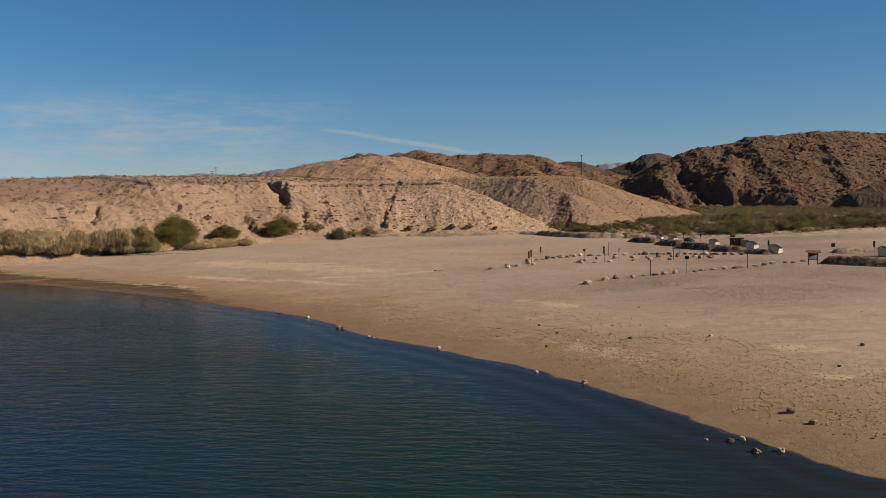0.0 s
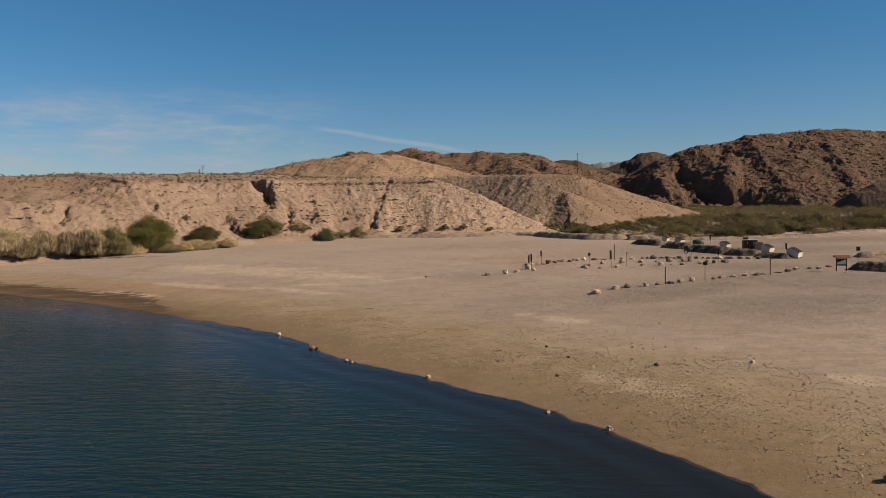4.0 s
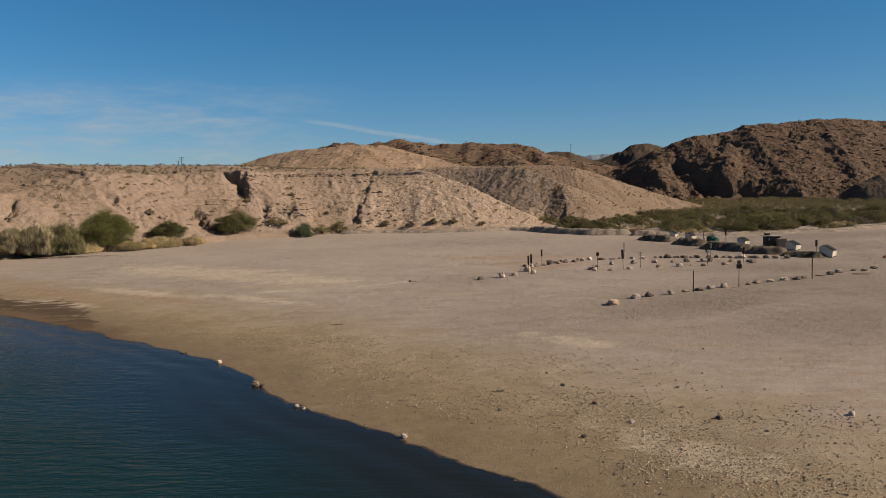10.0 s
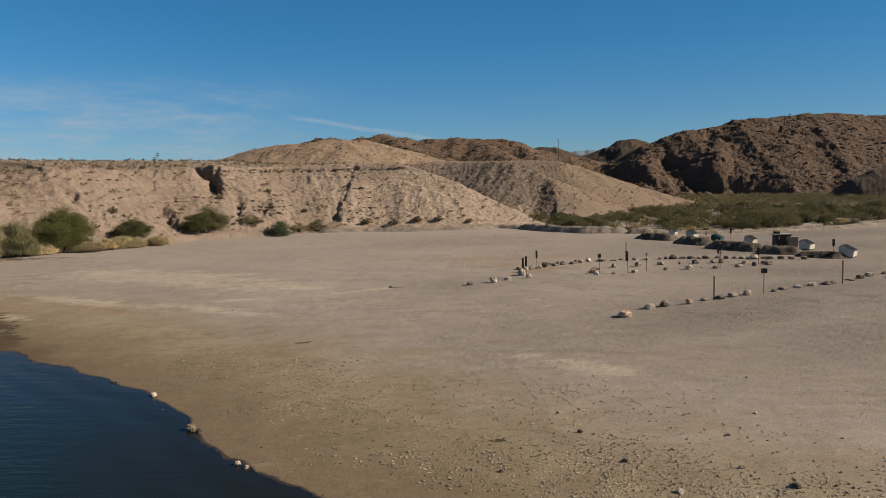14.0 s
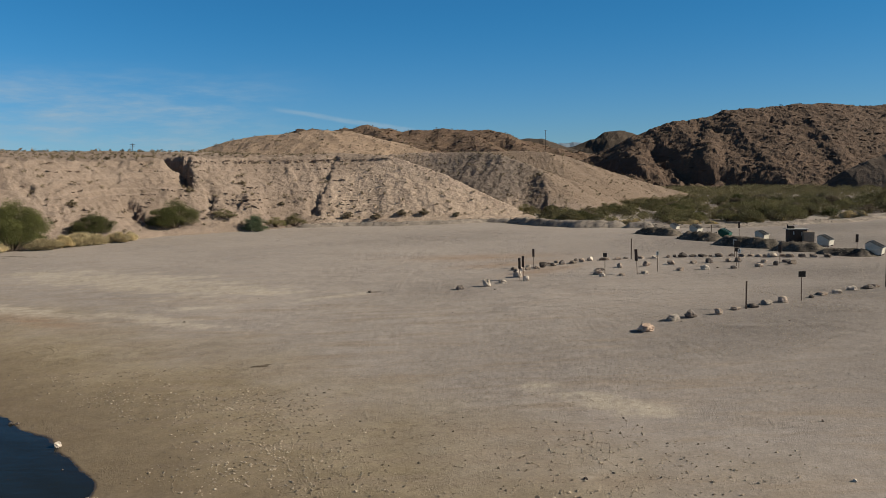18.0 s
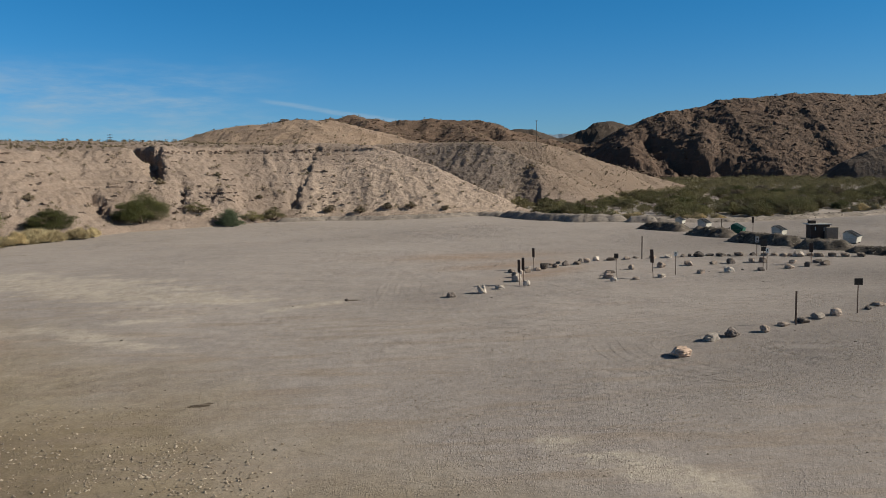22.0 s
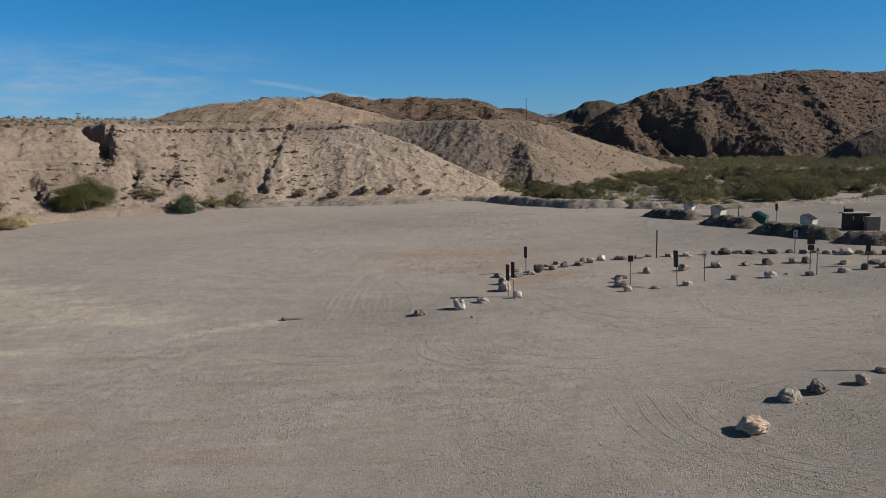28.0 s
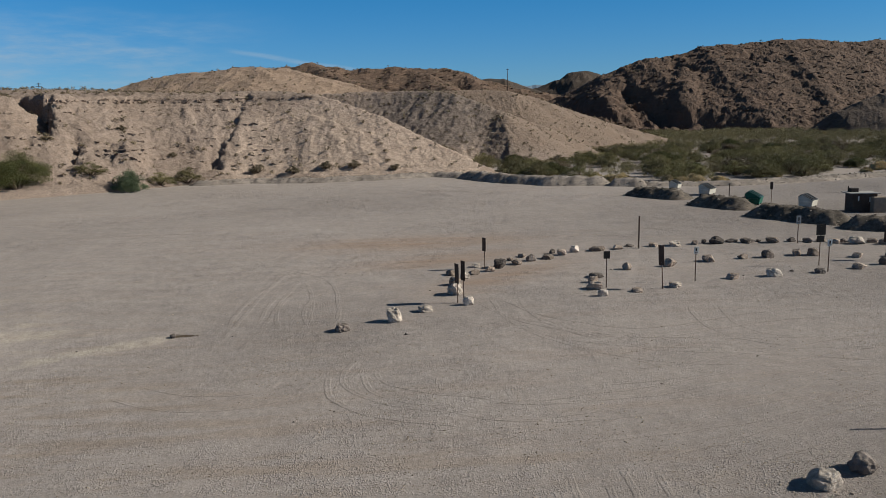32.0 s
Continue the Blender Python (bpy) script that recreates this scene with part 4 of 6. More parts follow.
boulders("boulders along the lot's near edge", [(10.30, 87.68, 1.16, 0.64), (12.75, 90.3, 1.02, 0.62), (14.15, 90.97, 0.88, 0.74), (16.26, 91.70, 0.67, 0.56), (17.95, 93.12, 0.77, 0.32),
         (19.43, 93.82, 0.86, 0.42), (20.78, 94.78, 0.89, 0.52), (22.27, 95.49, 0.76, 0.68), (25.05, 97.1, 0.54, 0.36), (26.28, 97.99, 0.9, 0.36), (27.82, 98.78, 0.78, 0.42), (29.69, 100.27, 0.86, 0.48),
         (31.33, 100.83, 1.05, 0.49), (32.18, 101.48, 0.66, 0.33), (34.85, 103.7, 1.0, 0.30), (36.4, 105.0, 0.75, 0.40), (38.03, 106.52, 0.92, 0.44), (40.25, 108.0, 0.79, 0.30), (41.3, 107.6, 0.78, 0.30), (43.64, 110.35, 0.81, 0.30)],
         "kpdggdpgdgppdgggpgpg")
boulders("boulders round the lot's entrance", [(-1.73, 107.23, 0.80, 0.42), (0.81, 108.49, 0.80, 0.75), (2.40, 110.06, 0.82, 0.36), (4.62, 111.1, 0.60, 0.54), (4.03, 113.51, 0.89, 0.70),
         (4.10, 115.92, 0.74, 0.54), (4.75, 117.37, 0.62, 0.48), (3.96, 118.59, 0.71, 0.35), (5.70, 120.65, 0.59, 0.30), (5.45, 118.51, 0.71, 0.35), (6.51, 119.29, 0.65, 0.36), (7.17, 120.18, 1.03, 0.59)], "dppppgpgpggd")
boulders("boulders along the lot's middle", [(8.12, 122.34, 0.54, 0.23), (8.40, 120.87, 0.75, 0.34), (9.46, 121.77, 0.69, 0.52), (9.09, 123.31, 0.63, 0.27), (10.70, 122.40, 0.85, 0.35),
         (11.29, 124.30, 0.40, 0.36), (11.85, 123.46, 0.71, 0.44), (12.97, 124.53, 0.73, 0.49), (14.54, 124.73, 1.06, 0.33), (15.13, 125.51, 0.42, 0.25), (16.18, 125.15, 0.75, 0.33), (17.34, 126.28, 0.77, 0.21),
         (19.07, 126.08, 0.86, 0.34), (20.63, 126.14, 1.04, 0.43), (22.25, 126.62, 0.61, 0.35), (23.06, 126.99, 0.44, 0.31), (23.91, 126.58, 1.06, 0.58), (25.26, 127.10, 0.90, 0.27), (26.16, 126.63, 0.99, 0.36)], "ggdggdgpgggdgpgdddd")
boulders("boulders along the lot's middle", [(27.18, 127.02, 0.55, 0.20), (27.94, 126.19, 1.00, 0.42), (29.42, 126.48, 0.64, 0.37), (30.47, 125.98, 0.83, 0.37), (31.52, 126.22, 0.74, 0.28),
         (32.12, 125.42, 0.83, 0.37), (32.93, 125.75, 0.65, 0.28), (33.4, 124.7, 1.2, 0.52), (34.65, 125.1, 0.8, 0.32), (35.0, 124.05, 0.9, 0.43), (36.38, 124.04, 0.86, 0.43), (37.51, 123.71, 0.99, 0.43), (38.90, 123.47, 1.00, 0.44)], "dgdgggdpggdgg")
boulders("boulders on the island in the lot", [(12.47, 116.07, 0.95, 0.30), (12.07, 114.73, 0.60, 0.40), (11.78, 112.99, 1.0, 0.45), (11.87, 111.40, 0.56, 0.43), (13.95, 112.09, 0.70, 0.24), (16.26, 112.88, 0.79, 0.32),
         (17.78, 118.43, 0.82, 0.54), (14.89, 117.91, 0.58, 0.47), (20.71, 119.63, 0.93, 0.47), (23.31, 120.48, 0.72, 0.37), (25.01, 120.60, 0.81, 0.57), (27.10, 120.94, 0.75, 0.46)], "dggpgpggggdg")
boulders("boulders on the island in the lot", [(28.10, 120.68, 0.75, 0.54), (20.06, 114.21, 0.77, 0.38), (22.67, 114.53, 0.86, 0.52), (24.29, 115.96, 0.26, 0.15), (25.58, 115.23, 0.67, 0.33),
         (30.39, 119.55, 0.85, 0.39), (28.53, 116.1, 0.9, 0.38), (30.58, 117.14, 0.55, 0.50), (32.62, 119.35, 0.92, 0.34), (32.53, 117.68, 1.01, 0.45)], "ggpddggddg")


# ---------------------------------------------------------------- posts and signs
def post_thing(name, x, y, high, label, group="", radius=0.03, lean=0.0, turn=0.0, mat="post_steel"):
    ob = thing(name, pose(x, y, stand(x, y) - 0.05, 0, lean, turn), label, "post" if "sign" not in name else "sign", group)
    bm = bmesh.new()
    box(bm, -radius, radius, -radius * 0.7, radius * 0.7, 0, high + 0.05, 0.008)
    part("post", bm, M[mat], ob)
    return ob


def blade_post(x, y, high, lean=0.0, wide=0.30, tall=1.05, turn=-58.0):
    """A thin post with a narrow dark panel over its upper half."""
    ob = post_thing("marker_post", x, y, high, "thin steel post with a narrow dark brown panel", "marker posts", 0.028, lean, turn)
    part("panel", block(-wide * 0.6, wide * 0.6, -0.045, -0.022, high - tall + 0.05, high + 0.07, 0.008), M["post_brown"], ob, "dark brown marker panel")
    for z in (high - 0.12, high - tall + 0.2):
        bm = bmesh.new()
        rod(bm, (0, -0.06, z), (0, -0.04, z), 0.018, 0.018, 6)
        part("bolt", bm, M["post_steel"], ob)


def plain_post(x, y, high, lean=0.0):
    ob = post_thing("wooden_post", x, y, high, "slim dark red-brown wooden post", "wooden posts", 0.045, lean, 12, "post_brown")
    part("cap", block(-0.05, 0.05, -0.04, 0.04, high + 0.05, high + 0.08, 0.01), M["pole_wood"], ob)


def sign(x, y, high, wide, tall, face, label, turn=0.0, lean=0.0, figure=False, second=None):
    ob = post_thing("sign_post", x, y, high - 0.05, label, "", 0.026, lean, turn)
    panel = part("sign_panel", block(-wide / 2, wide / 2, -0.05, -0.03, high - tall, high, 0.006), M[face], ob)
    if figure:
        # the mark on it cannot be read at this size: plain bars
        part("mark", block(-wide * 0.16, wide * 0.16, -0.055, -0.052, high - tall * 0.62, high - tall * 0.2), M["sign_black"], panel)
        part("mark", block(-wide * 0.3, wide * 0.3, -0.055, -0.052, high - tall * 0.84, high - tall * 0.74), M["sign_black"], panel)
    if second:
        part("sign_panel", block(-second[0] / 2, second[0] / 2, -0.05, -0.03, high - tall - second[1] - 0.03, high - tall - 0.03, 0.006), M[face], ob)
    for z in (high - tall * 0.2, high - tall * 0.8):
        bm = bmesh.new()
        rod(bm, (0, -0.062, z), (0, -0.045, z), 0.014, 0.014, 6)
        part("bolt", bm, M["post_steel"], ob)


blade_post(4.09, 111.80, 2.12)
blade_post(4.41, 111.62, 2.30, 0.3)
blade_post(6.22, 120.24, 2.02, 0.0, 0.3, 0.85)
blade_post(15.49, 112.73, 2.40, -3.8, 0.32, 1.1)
blade_post(31.56, 118.6, 1.95, 0.0, 0.3, 0.8)
blade_post(39.2, 151.2, 2.12, 0.0, 0.28, 0.8)
blade_post(45.04, 129.45, 1.95, 0.0, 0.28, 0.9)
blade_post(59.38, 123.37, 1.9, 0.0, 0.3, 0.9)
plain_post(17.76, 125.55, 2.32, 0.6)
plain_post(18.74, 93.45, 1.98)
plain_post(33.02, 101.61, 2.15)
plain_post(37.1, 157.2, 1.45, 1.0)
sign(12.51, 113.42, 2.12, 0.36, 0.42, "sign_back", "square dark sign panel on a steel post")
sign(23.82, 96.19, 2.25, 0.52, 0.42, "sign_back", "dark rectangular sign panel on a steel post")
sign(51.67, 120.06, 1.95, 0.56, 0.58, "sign_back", "dark rectangular sign panel on a steel post")
sign(17.80, 114.18, 2.06, 0.26, 0.40, "sign_white", "small white sign with a black mark on a post", figure=True)
sign(26.28, 115.66, 2.0, 0.28, 0.42, "sign_white", "small white sign with a black mark on a post", figure=True)
sign(29.51, 125.90, 2.05, 0.34, 0.60, "sign_grey", "grey sign with a dark mark on a post", figure=True)
sign(26.75, 117.60, 2.62, 0.58, 0.66, "sign_back", "tall post with two dark sign panels", second=(0.46, 0.4))


# ---------------------------------------------------------------- information board
def kiosk(x, y, turn):
    ob = thing("information_board", pose(x, y, stand(x, y) - 0.05, 0, 0, turn) @ Matrix.Scale(0.85, 4), "brown wooden information board with a red-brown roof", "notice board")
    for px in (-0.68, 0.68):
        part("post", block(px - 0.06, px + 0.06, -0.06, 0.06, 0, 2.05, 0.01), M["post_brown"], ob)
    board = part("board", block(-0.64, 0.64, -0.03, 0.03, 0.98, 1.9, 0.006), M["sign_grey"], ob)
    part("frame", block(-0.64, 0.64, -0.05, -0.035, 1.84, 1.92), M["post_brown"], board)
    part("frame", block(-0.64, 0.64, -0.05, -0.035, 0.95, 1.02), M["post_brown"], board)
    bm = prism([(0, 1.04), (-0.006, 1.04), (-0.006, 1.82), (0, 1.82)], -0.6, 0.6)
    for v in bm.verts:
        v.co.y -= 0.036
        if v.co.z > 1.5:
            v.co.z = 1.28 if v.co.x < 0 else 1.78
    part("poster", bm, M["sign_white"], board, "white printed sheet, unreadable")
    bm = prism([(0, 1.32), (-0.006, 1.32), (-0.006, 1.8), (0, 1.8)], -0.6, 0.55)
    for v in bm.verts:
        v.co.y -= 0.046
        if v.co.z < 1.5:
            v.co.z = 1.36 if v.co.x < 0 else 1.72
    part("poster", bm, M["sign_black"], board, "dark printed sheet, unreadable")
    for k, side in enumerate((-1, 1)):
        bm = prism([(0, 2.36), (0, 2.32), (side * 0.62, 2.02), (side * 0.62, 2.06)], -1.02, 1.02)
        slope = part("roof_slope", bm, M["red_roof"], ob, "red-brown roof slope")
        for n in range(4):
            y0, z0 = side * (0.05 + 0.15 * n), 2.345 - 0.073 * n
            part("shingle_row", prism([(y0, z0), (y0, z0 + 0.03), (y0 + side * 0.15, z0 - 0.05), (y0 + side * 0.15, z0 - 0.072)], -1.04, 1.04), M["red_roof"], slope)
    part("ridge_cap", block(-1.04, 1.04, -0.06, 0.06, 2.35, 2.39, 0.01), M["red_roof"], ob)
    part("rail", block(-0.64, 0.64, -0.03, 0.03, 0.86, 0.94, 0.006), M["post_brown"], ob)


kiosk(42.85, 105.0, -8)


# ---------------------------------------------------------------- dumpsters
def dumpster(x, y, turn, body, lid, label, grow=1.0):
    ob = thing("dumpster", pose(x, y, stand(x, y), 0, 0, turn) @ Matrix.Scale(grow * 0.9, 4), label, "dumpster", "dumpsters behind the earth berms")
    w = 0.95
    part("body", prism([(-0.75, 0.16), (0.72, 0.16), (0.82, 0.86), (-0.42, 1.52), (-0.84, 1.22)], -w, w, 0.012), M[body], ob)
    for px in (-w / 2, w / 2):
        flap = part("lid", prism([(0.87, 0.865), (-0.41, 1.545), (-0.41, 1.60), (0.89, 0.91)], px - w / 2 + 0.015, px + w / 2 - 0.015, 0.012), M[lid], ob, "dark plastic lid")
        part("rib", prism([(0.7, 1.0), (-0.3, 1.53), (-0.3, 1.60), (0.72, 1.06)], px - 0.03, px + 0.03), M[lid], flap)
        part("lid", prism([(-0.43, 1.545), (-0.87, 1.24), (-0.89, 1.28), (-0.43, 1.60)], px - w / 2 + 0.015, px + w / 2 - 0.015, 0.01), M[lid], ob, "dark plastic lid")
    for side in (-1, 1):
        part("fork_pocket", block(side * (w + 0.07) - 0.07, side * (w + 0.07) + 0.07, -0.55, 0.55, 0.62, 0.80, 0.01), M[body], ob)
        part("rim", prism([(0.78, 0.81), (0.84, 0.81), (-0.40, 1.5), (-0.44, 1.46)], side * w - 0.02, side * w + 0.02), M[body], ob)
        for py in (-0.6, 0.6):
            bm = bmesh.new()
            rod(bm, (side * 0.75 - 0.03, py, 0.085), (side * 0.75 + 0.03, py, 0.085), 0.085, 0.085, 12)
            part("wheel", bm, M["rubber"], ob)
    part("rim", block(-w - 0.02, w + 0.02, 0.80, 0.86, 0.78, 0.865, 0.01), M[body], ob)


CREAM = "cream steel dumpster with dark sloping lids on gravel"
dumpster(44.5, 124.5, -128, "cream_steel", "lid_black", CREAM, 1.15)
dumpster(44.3, 135.6, -134, "cream_steel", "lid_black", CREAM, 1.02)
dumpster(40.4, 145.8, -136, "cream_steel", "lid_black", CREAM, 0.92)
dumpster(36.5, 149.3, -124, "green_steel", "lid_green", "dark green steel dumpster with green lids on gravel", 1.02)
dumpster(35.7, 160.2, -136, "cream_steel", "lid_black", CREAM, 0.95)
dumpster(34.7, 168.6, -128, "cream_steel", "lid_black", CREAM, 0.8)
dumpster(58.0, 117.0, -126, "cream_steel", "lid_black", CREAM, 1.1)


# ---------------------------------------------------------------- toilet
def toilet(x, y, turn):
    ob = thing("toilet_hut", pose(x, y, stand(x, y) - 0.03, 0, 0, turn) @ Matrix.Scale(0.87, 4), "dark brown toilet hut with a pale flat roof", "toilet hut")
    hut = part("hut", block(-1.25, 1.25, -0.9, 0.9, 0, 2.0, 0.02), M["hut_brown"], ob)
    part("roof", block(-1.65, 1.45, -1.15, 1.15, 2.0, 2.10, 0.02), M["hut_roof"], ob, "pale overhanging flat roof")
    part("vent_box", block(-1.05, -0.25, 0.1, 0.8, 2.10, 2.50, 0.02), M["hut_brown"], ob)
    bm = bmesh.new()
    rod(bm, (-1.15, 0.55, 2.1), (-1.15, 0.55, 2.75), 0.05, 0.05, 10)
    part("vent_pipe", bm, M["sign_back"], ob)
    screen = part("screen", block(0.55, 2.05, -1.75, -0.35, 0, 1.62, 0.02), M["hut_tan"], ob, "lighter brown privacy screen")
    part("cap", block(0.52, 2.08, -1.78, -0.32, 1.62, 1.67, 0.01), M["hut_tan"], screen)
    door = part("door", block(-0.35, 0.42, -0.93, -0.902, 0.04, 1.88, 0.01), M["hut_brown"], ob)
    part("handle", block(0.30, 0.36, -0.97, -0.93, 0.92, 1.06), M["post_steel"], door)
    part("notice", block(-0.75, -0.62, -0.912, -0.902, 1.25, 1.72), M["sign_white"], ob, "small white notice")
    part("notice", block(0.44, 0.54, -0.912, -0.902, 1.1, 1.6), M["sign_white"], ob, "small white notice")
    for z in (0.5, 1.0, 1.5):
        part("board_joint", block(-1.262, -1.252, -0.88, 0.88, z, z + 0.03), M["sign_back"], hut)


toilet(43.4, 141.9, -4)


# ---------------------------------------------------------------- earth berms
BANKS = []


def berm(name, line, half, high, mat, label, seed, category="earth mound"):
    """A rough bank of earth along a line, sunk a little into the ground."""
    xs = [p[0] for p in line]
    ys = [p[1] for p in line]

    def height(x, y):
        d, u = to_line(x, y, line)
        k = np.clip(1 - d / half + 0.13 * fbm(x / 2.6, y / 2.6, 3, seed), -0.4, 1)
        crest = high * (0.8 + 0.22 * fbm(u / 2.6, 0 * u + seed, 2, seed))
        z = crest * np.where(k > 0, np.minimum(1.35 * np.maximum(k, 0) ** 0.9, 1.0), k) + 0.22 * fbm(x / 0.8, y / 0.8, 4, seed + 4, 0.65) * step(k, -0.1, 0.4)
        return ground_height(x, y) - 0.08 + z

    BANKS.append((line, half, height, mat, seed))
    gap = 0.22 if max(ys) < 170 else 0.35
    mesh, v = sheet(name, spread((min(xs) - half - 0.6, max(xs) + half + 0.6, gap)), spread((min(ys) - half - 0.6, max(ys) + half + 0.6, gap)), height,
                    lambda x, y, z: to_line(x, y, line)[0] < half * 1.25)
    return tagged(part(name, mesh, M[mat]), label, category, "earth berms along the lot" if category == "earth mound" else "")


DARK = "rough dark mound of earth and rubble on gravel"
berm("earth_berm", [(28.4, 162.4), (29.8, 159.5), (31.0, 157.2)], 2.1, 1.35, "berm", DARK, 1)
berm("earth_berm", [(31.9, 150.2), (32.8, 148.2), (33.7, 146.6)], 2.1, 1.4, "berm", DARK, 2)
berm("earth_berm", [(33.9, 140.2), (35.4, 137.6), (37.0, 135.2)], 2.1, 1.45, "berm", DARK, 3)
berm("earth_berm", [(37.9, 131.9), (39.0, 130.6), (40.0, 130.2)], 1.9, 1.3, "berm", DARK, 4)
berm("earth_berm", [(40.8, 127.2), (42.0, 125.4), (42.9, 124.3)], 1.6, 0.95, "berm", DARK, 5)
berm("earth_berm", [(46.0, 106.0), (50.5, 102.6), (56, 99.0), (64, 94)], 1.9, 1.35, "berm", DARK, 6)
berm("earth_berm", [(55.0, 124.5), (57.5, 124.8), (60.5, 125.0)], 2.0, 0.95, "berm_pale", "low pale mound of sand beside the dumpsters", 7)
berm("earth_berm", [(29.0, 175.2), (31.2, 174.2)], 1.8, 1.25, "berm_pale", "small pale mound of gravel at the lot's edge", 8)
berm("gravel_bank", [(10.0, 195.5), (12.5, 190), (15.5, 185), (20.8, 179.2), (26.4, 178.0)], 2.4, 1.55, "berm_pale", "long bank of loose grey rubble before the scrub", 9, "rubble bank")
berm("sand_bank", [(33, 174.0), (43, 171.5), (56, 174.5), (69, 180), (83, 190), (98, 200.5), (125, 216), (160, 232)], 1.8, 0.75, "berm_pale", "low pale bank of sand along the lot's far edge", 10, "sand bank")
berm("sand_bank", [(-34, 196.2), (-26, 199), (-15, 196.4), (-4, 198.2), (4, 203), (9, 198)], 2.2, 0.95, "berm_pale", "low pale bank of sand at the bluff's foot", 11, "sand bank")


# ---------------------------------------------------------------- plants
def leaves(rng, centres, radii, count, size, flat=1.0, upright=0.0):
    """Small leaf blades as triangles, scattered in clumps."""
    pick = rng.randint(0, len(centres), count)
    way = rng.normal(size=(count, 3))
    way /= np.linalg.norm(way, axis=1)[:, None]
    spot = centres[pick] + way * (radii[pick] * rng.rand(count) ** 0.45)[:, None] * np.array([1, 1, flat])
    a, b = rng.normal(size=(count, 3)), rng.normal(size=(count, 3))
    a[:, 2] += upright * 3
    a /= np.linalg.norm(a, axis=1)[:, None]
    b -= a * (a * b).sum(1)[:, None]
    b /= np.linalg.norm(b, axis=1)[:, None]
    s = size * rng.uniform(0.6, 1.4, count)[:, None]
    w = 0.32 if upright < 0.9 else 0.024
    verts = np.stack([spot - b * s * w, spot + b * s * w, spot + a * s], 1).reshape(-1, 3)
    verts[:, 2] = np.maximum(verts[:, 2], 0.02)
    return verts, np.arange(count * 3).reshape(-1, 3)


def bush_meshes(seed, clumps, count, size, mat, dome=0.75, upright=0.0):
    """A crown of leaf clumps of uneven outline, and the stems under it, one metre across and high."""
    rng = np.random.RandomState(seed)
    turn = rng.rand(clumps) * 2 * np.pi
    far = 0.40 * rng.rand(clumps) ** 0.6
    high = 0.10 + (0.78 - 0.75 * (far / 0.42) ** 2 * dome) * rng.uniform(0.0, 1.0, clumps) ** 0.7
    centres = np.stack([far * np.cos(turn), far * np.sin(turn), high], 1)
    radii = rng.uniform(0.075, 0.19, clumps)
    verts, faces = leaves(rng, centres, radii, count, size, 0.85, upright)
    crown = quick_mesh("crown", verts, faces, False)
    crown.materials.append(M[mat])
    bm = bmesh.new()
    for c in centres[:: max(1, clumps // 9)]:
        mid = Vector((c[0] * 0.4, c[1] * 0.4, c[2] * 0.55))
        rod(bm, (c[0] * 0.08, c[1] * 0.08, -0.03), mid, 0.022, 0.014, 5)
        rod(bm, mid, c, 0.014, 0.005, 5)
    stems = bpy.data.meshes.new("woody_base")
    bm.to_mesh(stems)
    bm.free()
    stems.materials.append(M["bark"])
    return crown, stems


KINDS = {
    "tree": [bush_meshes(1, 130, 90000, 0.013, "leaf_green", 0.5)],
    "green": [bush_meshes(2, 90, 48000, 0.015, "leaf_green"), bush_meshes(3, 90, 48000, 0.015, "leaf_green")],
    "olive": [bush_meshes(4, 60, 9000, 0.022, "leaf_olive", 0.8, 0.3), bush_meshes(5, 54, 8500, 0.022, "leaf_olive", 0.8, 0.3), bush_meshes(14, 60, 9000, 0.022, "leaf_sage", 0.8, 0.3)],
    "blue": [bush_meshes(6, 70, 12000, 0.026, "leaf_blue", 0.95, 0.4)],
    "dry": [bush_meshes(7, 160, 34000, 0.17, "leaf_dry", 0.5, 0.9), bush_meshes(8, 160, 34000, 0.16, "leaf_dry", 0.55, 0.9), bush_meshes(18, 140, 30000, 0.14, "leaf_reed", 0.6, 0.9)],
    "straw": [bush_meshes(9, 90, 9000, 0.28, "leaf_straw", 0.95, 0.9)],
    "brown": [bush_meshes(10, 30, 4200, 0.042, "leaf_brown"), bush_meshes(11, 32, 4400, 0.04, "leaf_brown")],
}


def surface_at(x, y):
    px, py = np.array([x]), np.array([y])
    z, s = bluff_height(px, py)
    return float(np.maximum(ground_height(px, py), np.where(s > -1.5, z, -9))[0])


def bush(kind, n, x, y, wide, high, label, group="", name="bush", category="bush", deep=1.0, turn=0.0):
    ob = thing(name, pose(x, y, surface_at(x, y) - 0.06, 0, 0, turn) @ Matrix.Diagonal((wide, wide * deep, high, 1)), label, category, group)
    crown, stems = KINDS[kind][n % len(KINDS[kind])]
    part("crown", crown, None, ob)
    part("woody_base", stems, None, ob)
    return ob


EDGE = "bushes at the bluff's foot"
bush("tree", 0, -70.9, 153.8, 11.4, 8.2, "dense round green tree at the bluff's foot", EDGE, "desert_tree", "tree", 0.6, 40)
bush("green", 0, -64.2, 166.6, 8.6, 3.9, "low dark green bush on the bluff's foot", EDGE, deep=0.6, turn=35)
bush("green", 1, -56.0, 181.6, 11.0, 6.2, "broad green bush at the bluff's foot", EDGE, deep=0.6, turn=30)
bush("olive", 0, -49.3, 190.4, 6.2, 2.3, "low olive bush at the bluff's foot", EDGE, deep=0.7)
bush("blue", 0, -42.7, 188.8, 6.4, 3.5, "spreading blue-green bush at the bluff's foot", EDGE, deep=0.7)
bush("blue", 0, -41.6, 186.2, 3.2, 2.2, "small bright blue-green bush at the bluff's foot", EDGE, turn=80)
bush("olive", 1, -40.0, 194.2, 5.6, 2.3, "low olive-brown bush at the bluff's foot", EDGE, deep=0.6)
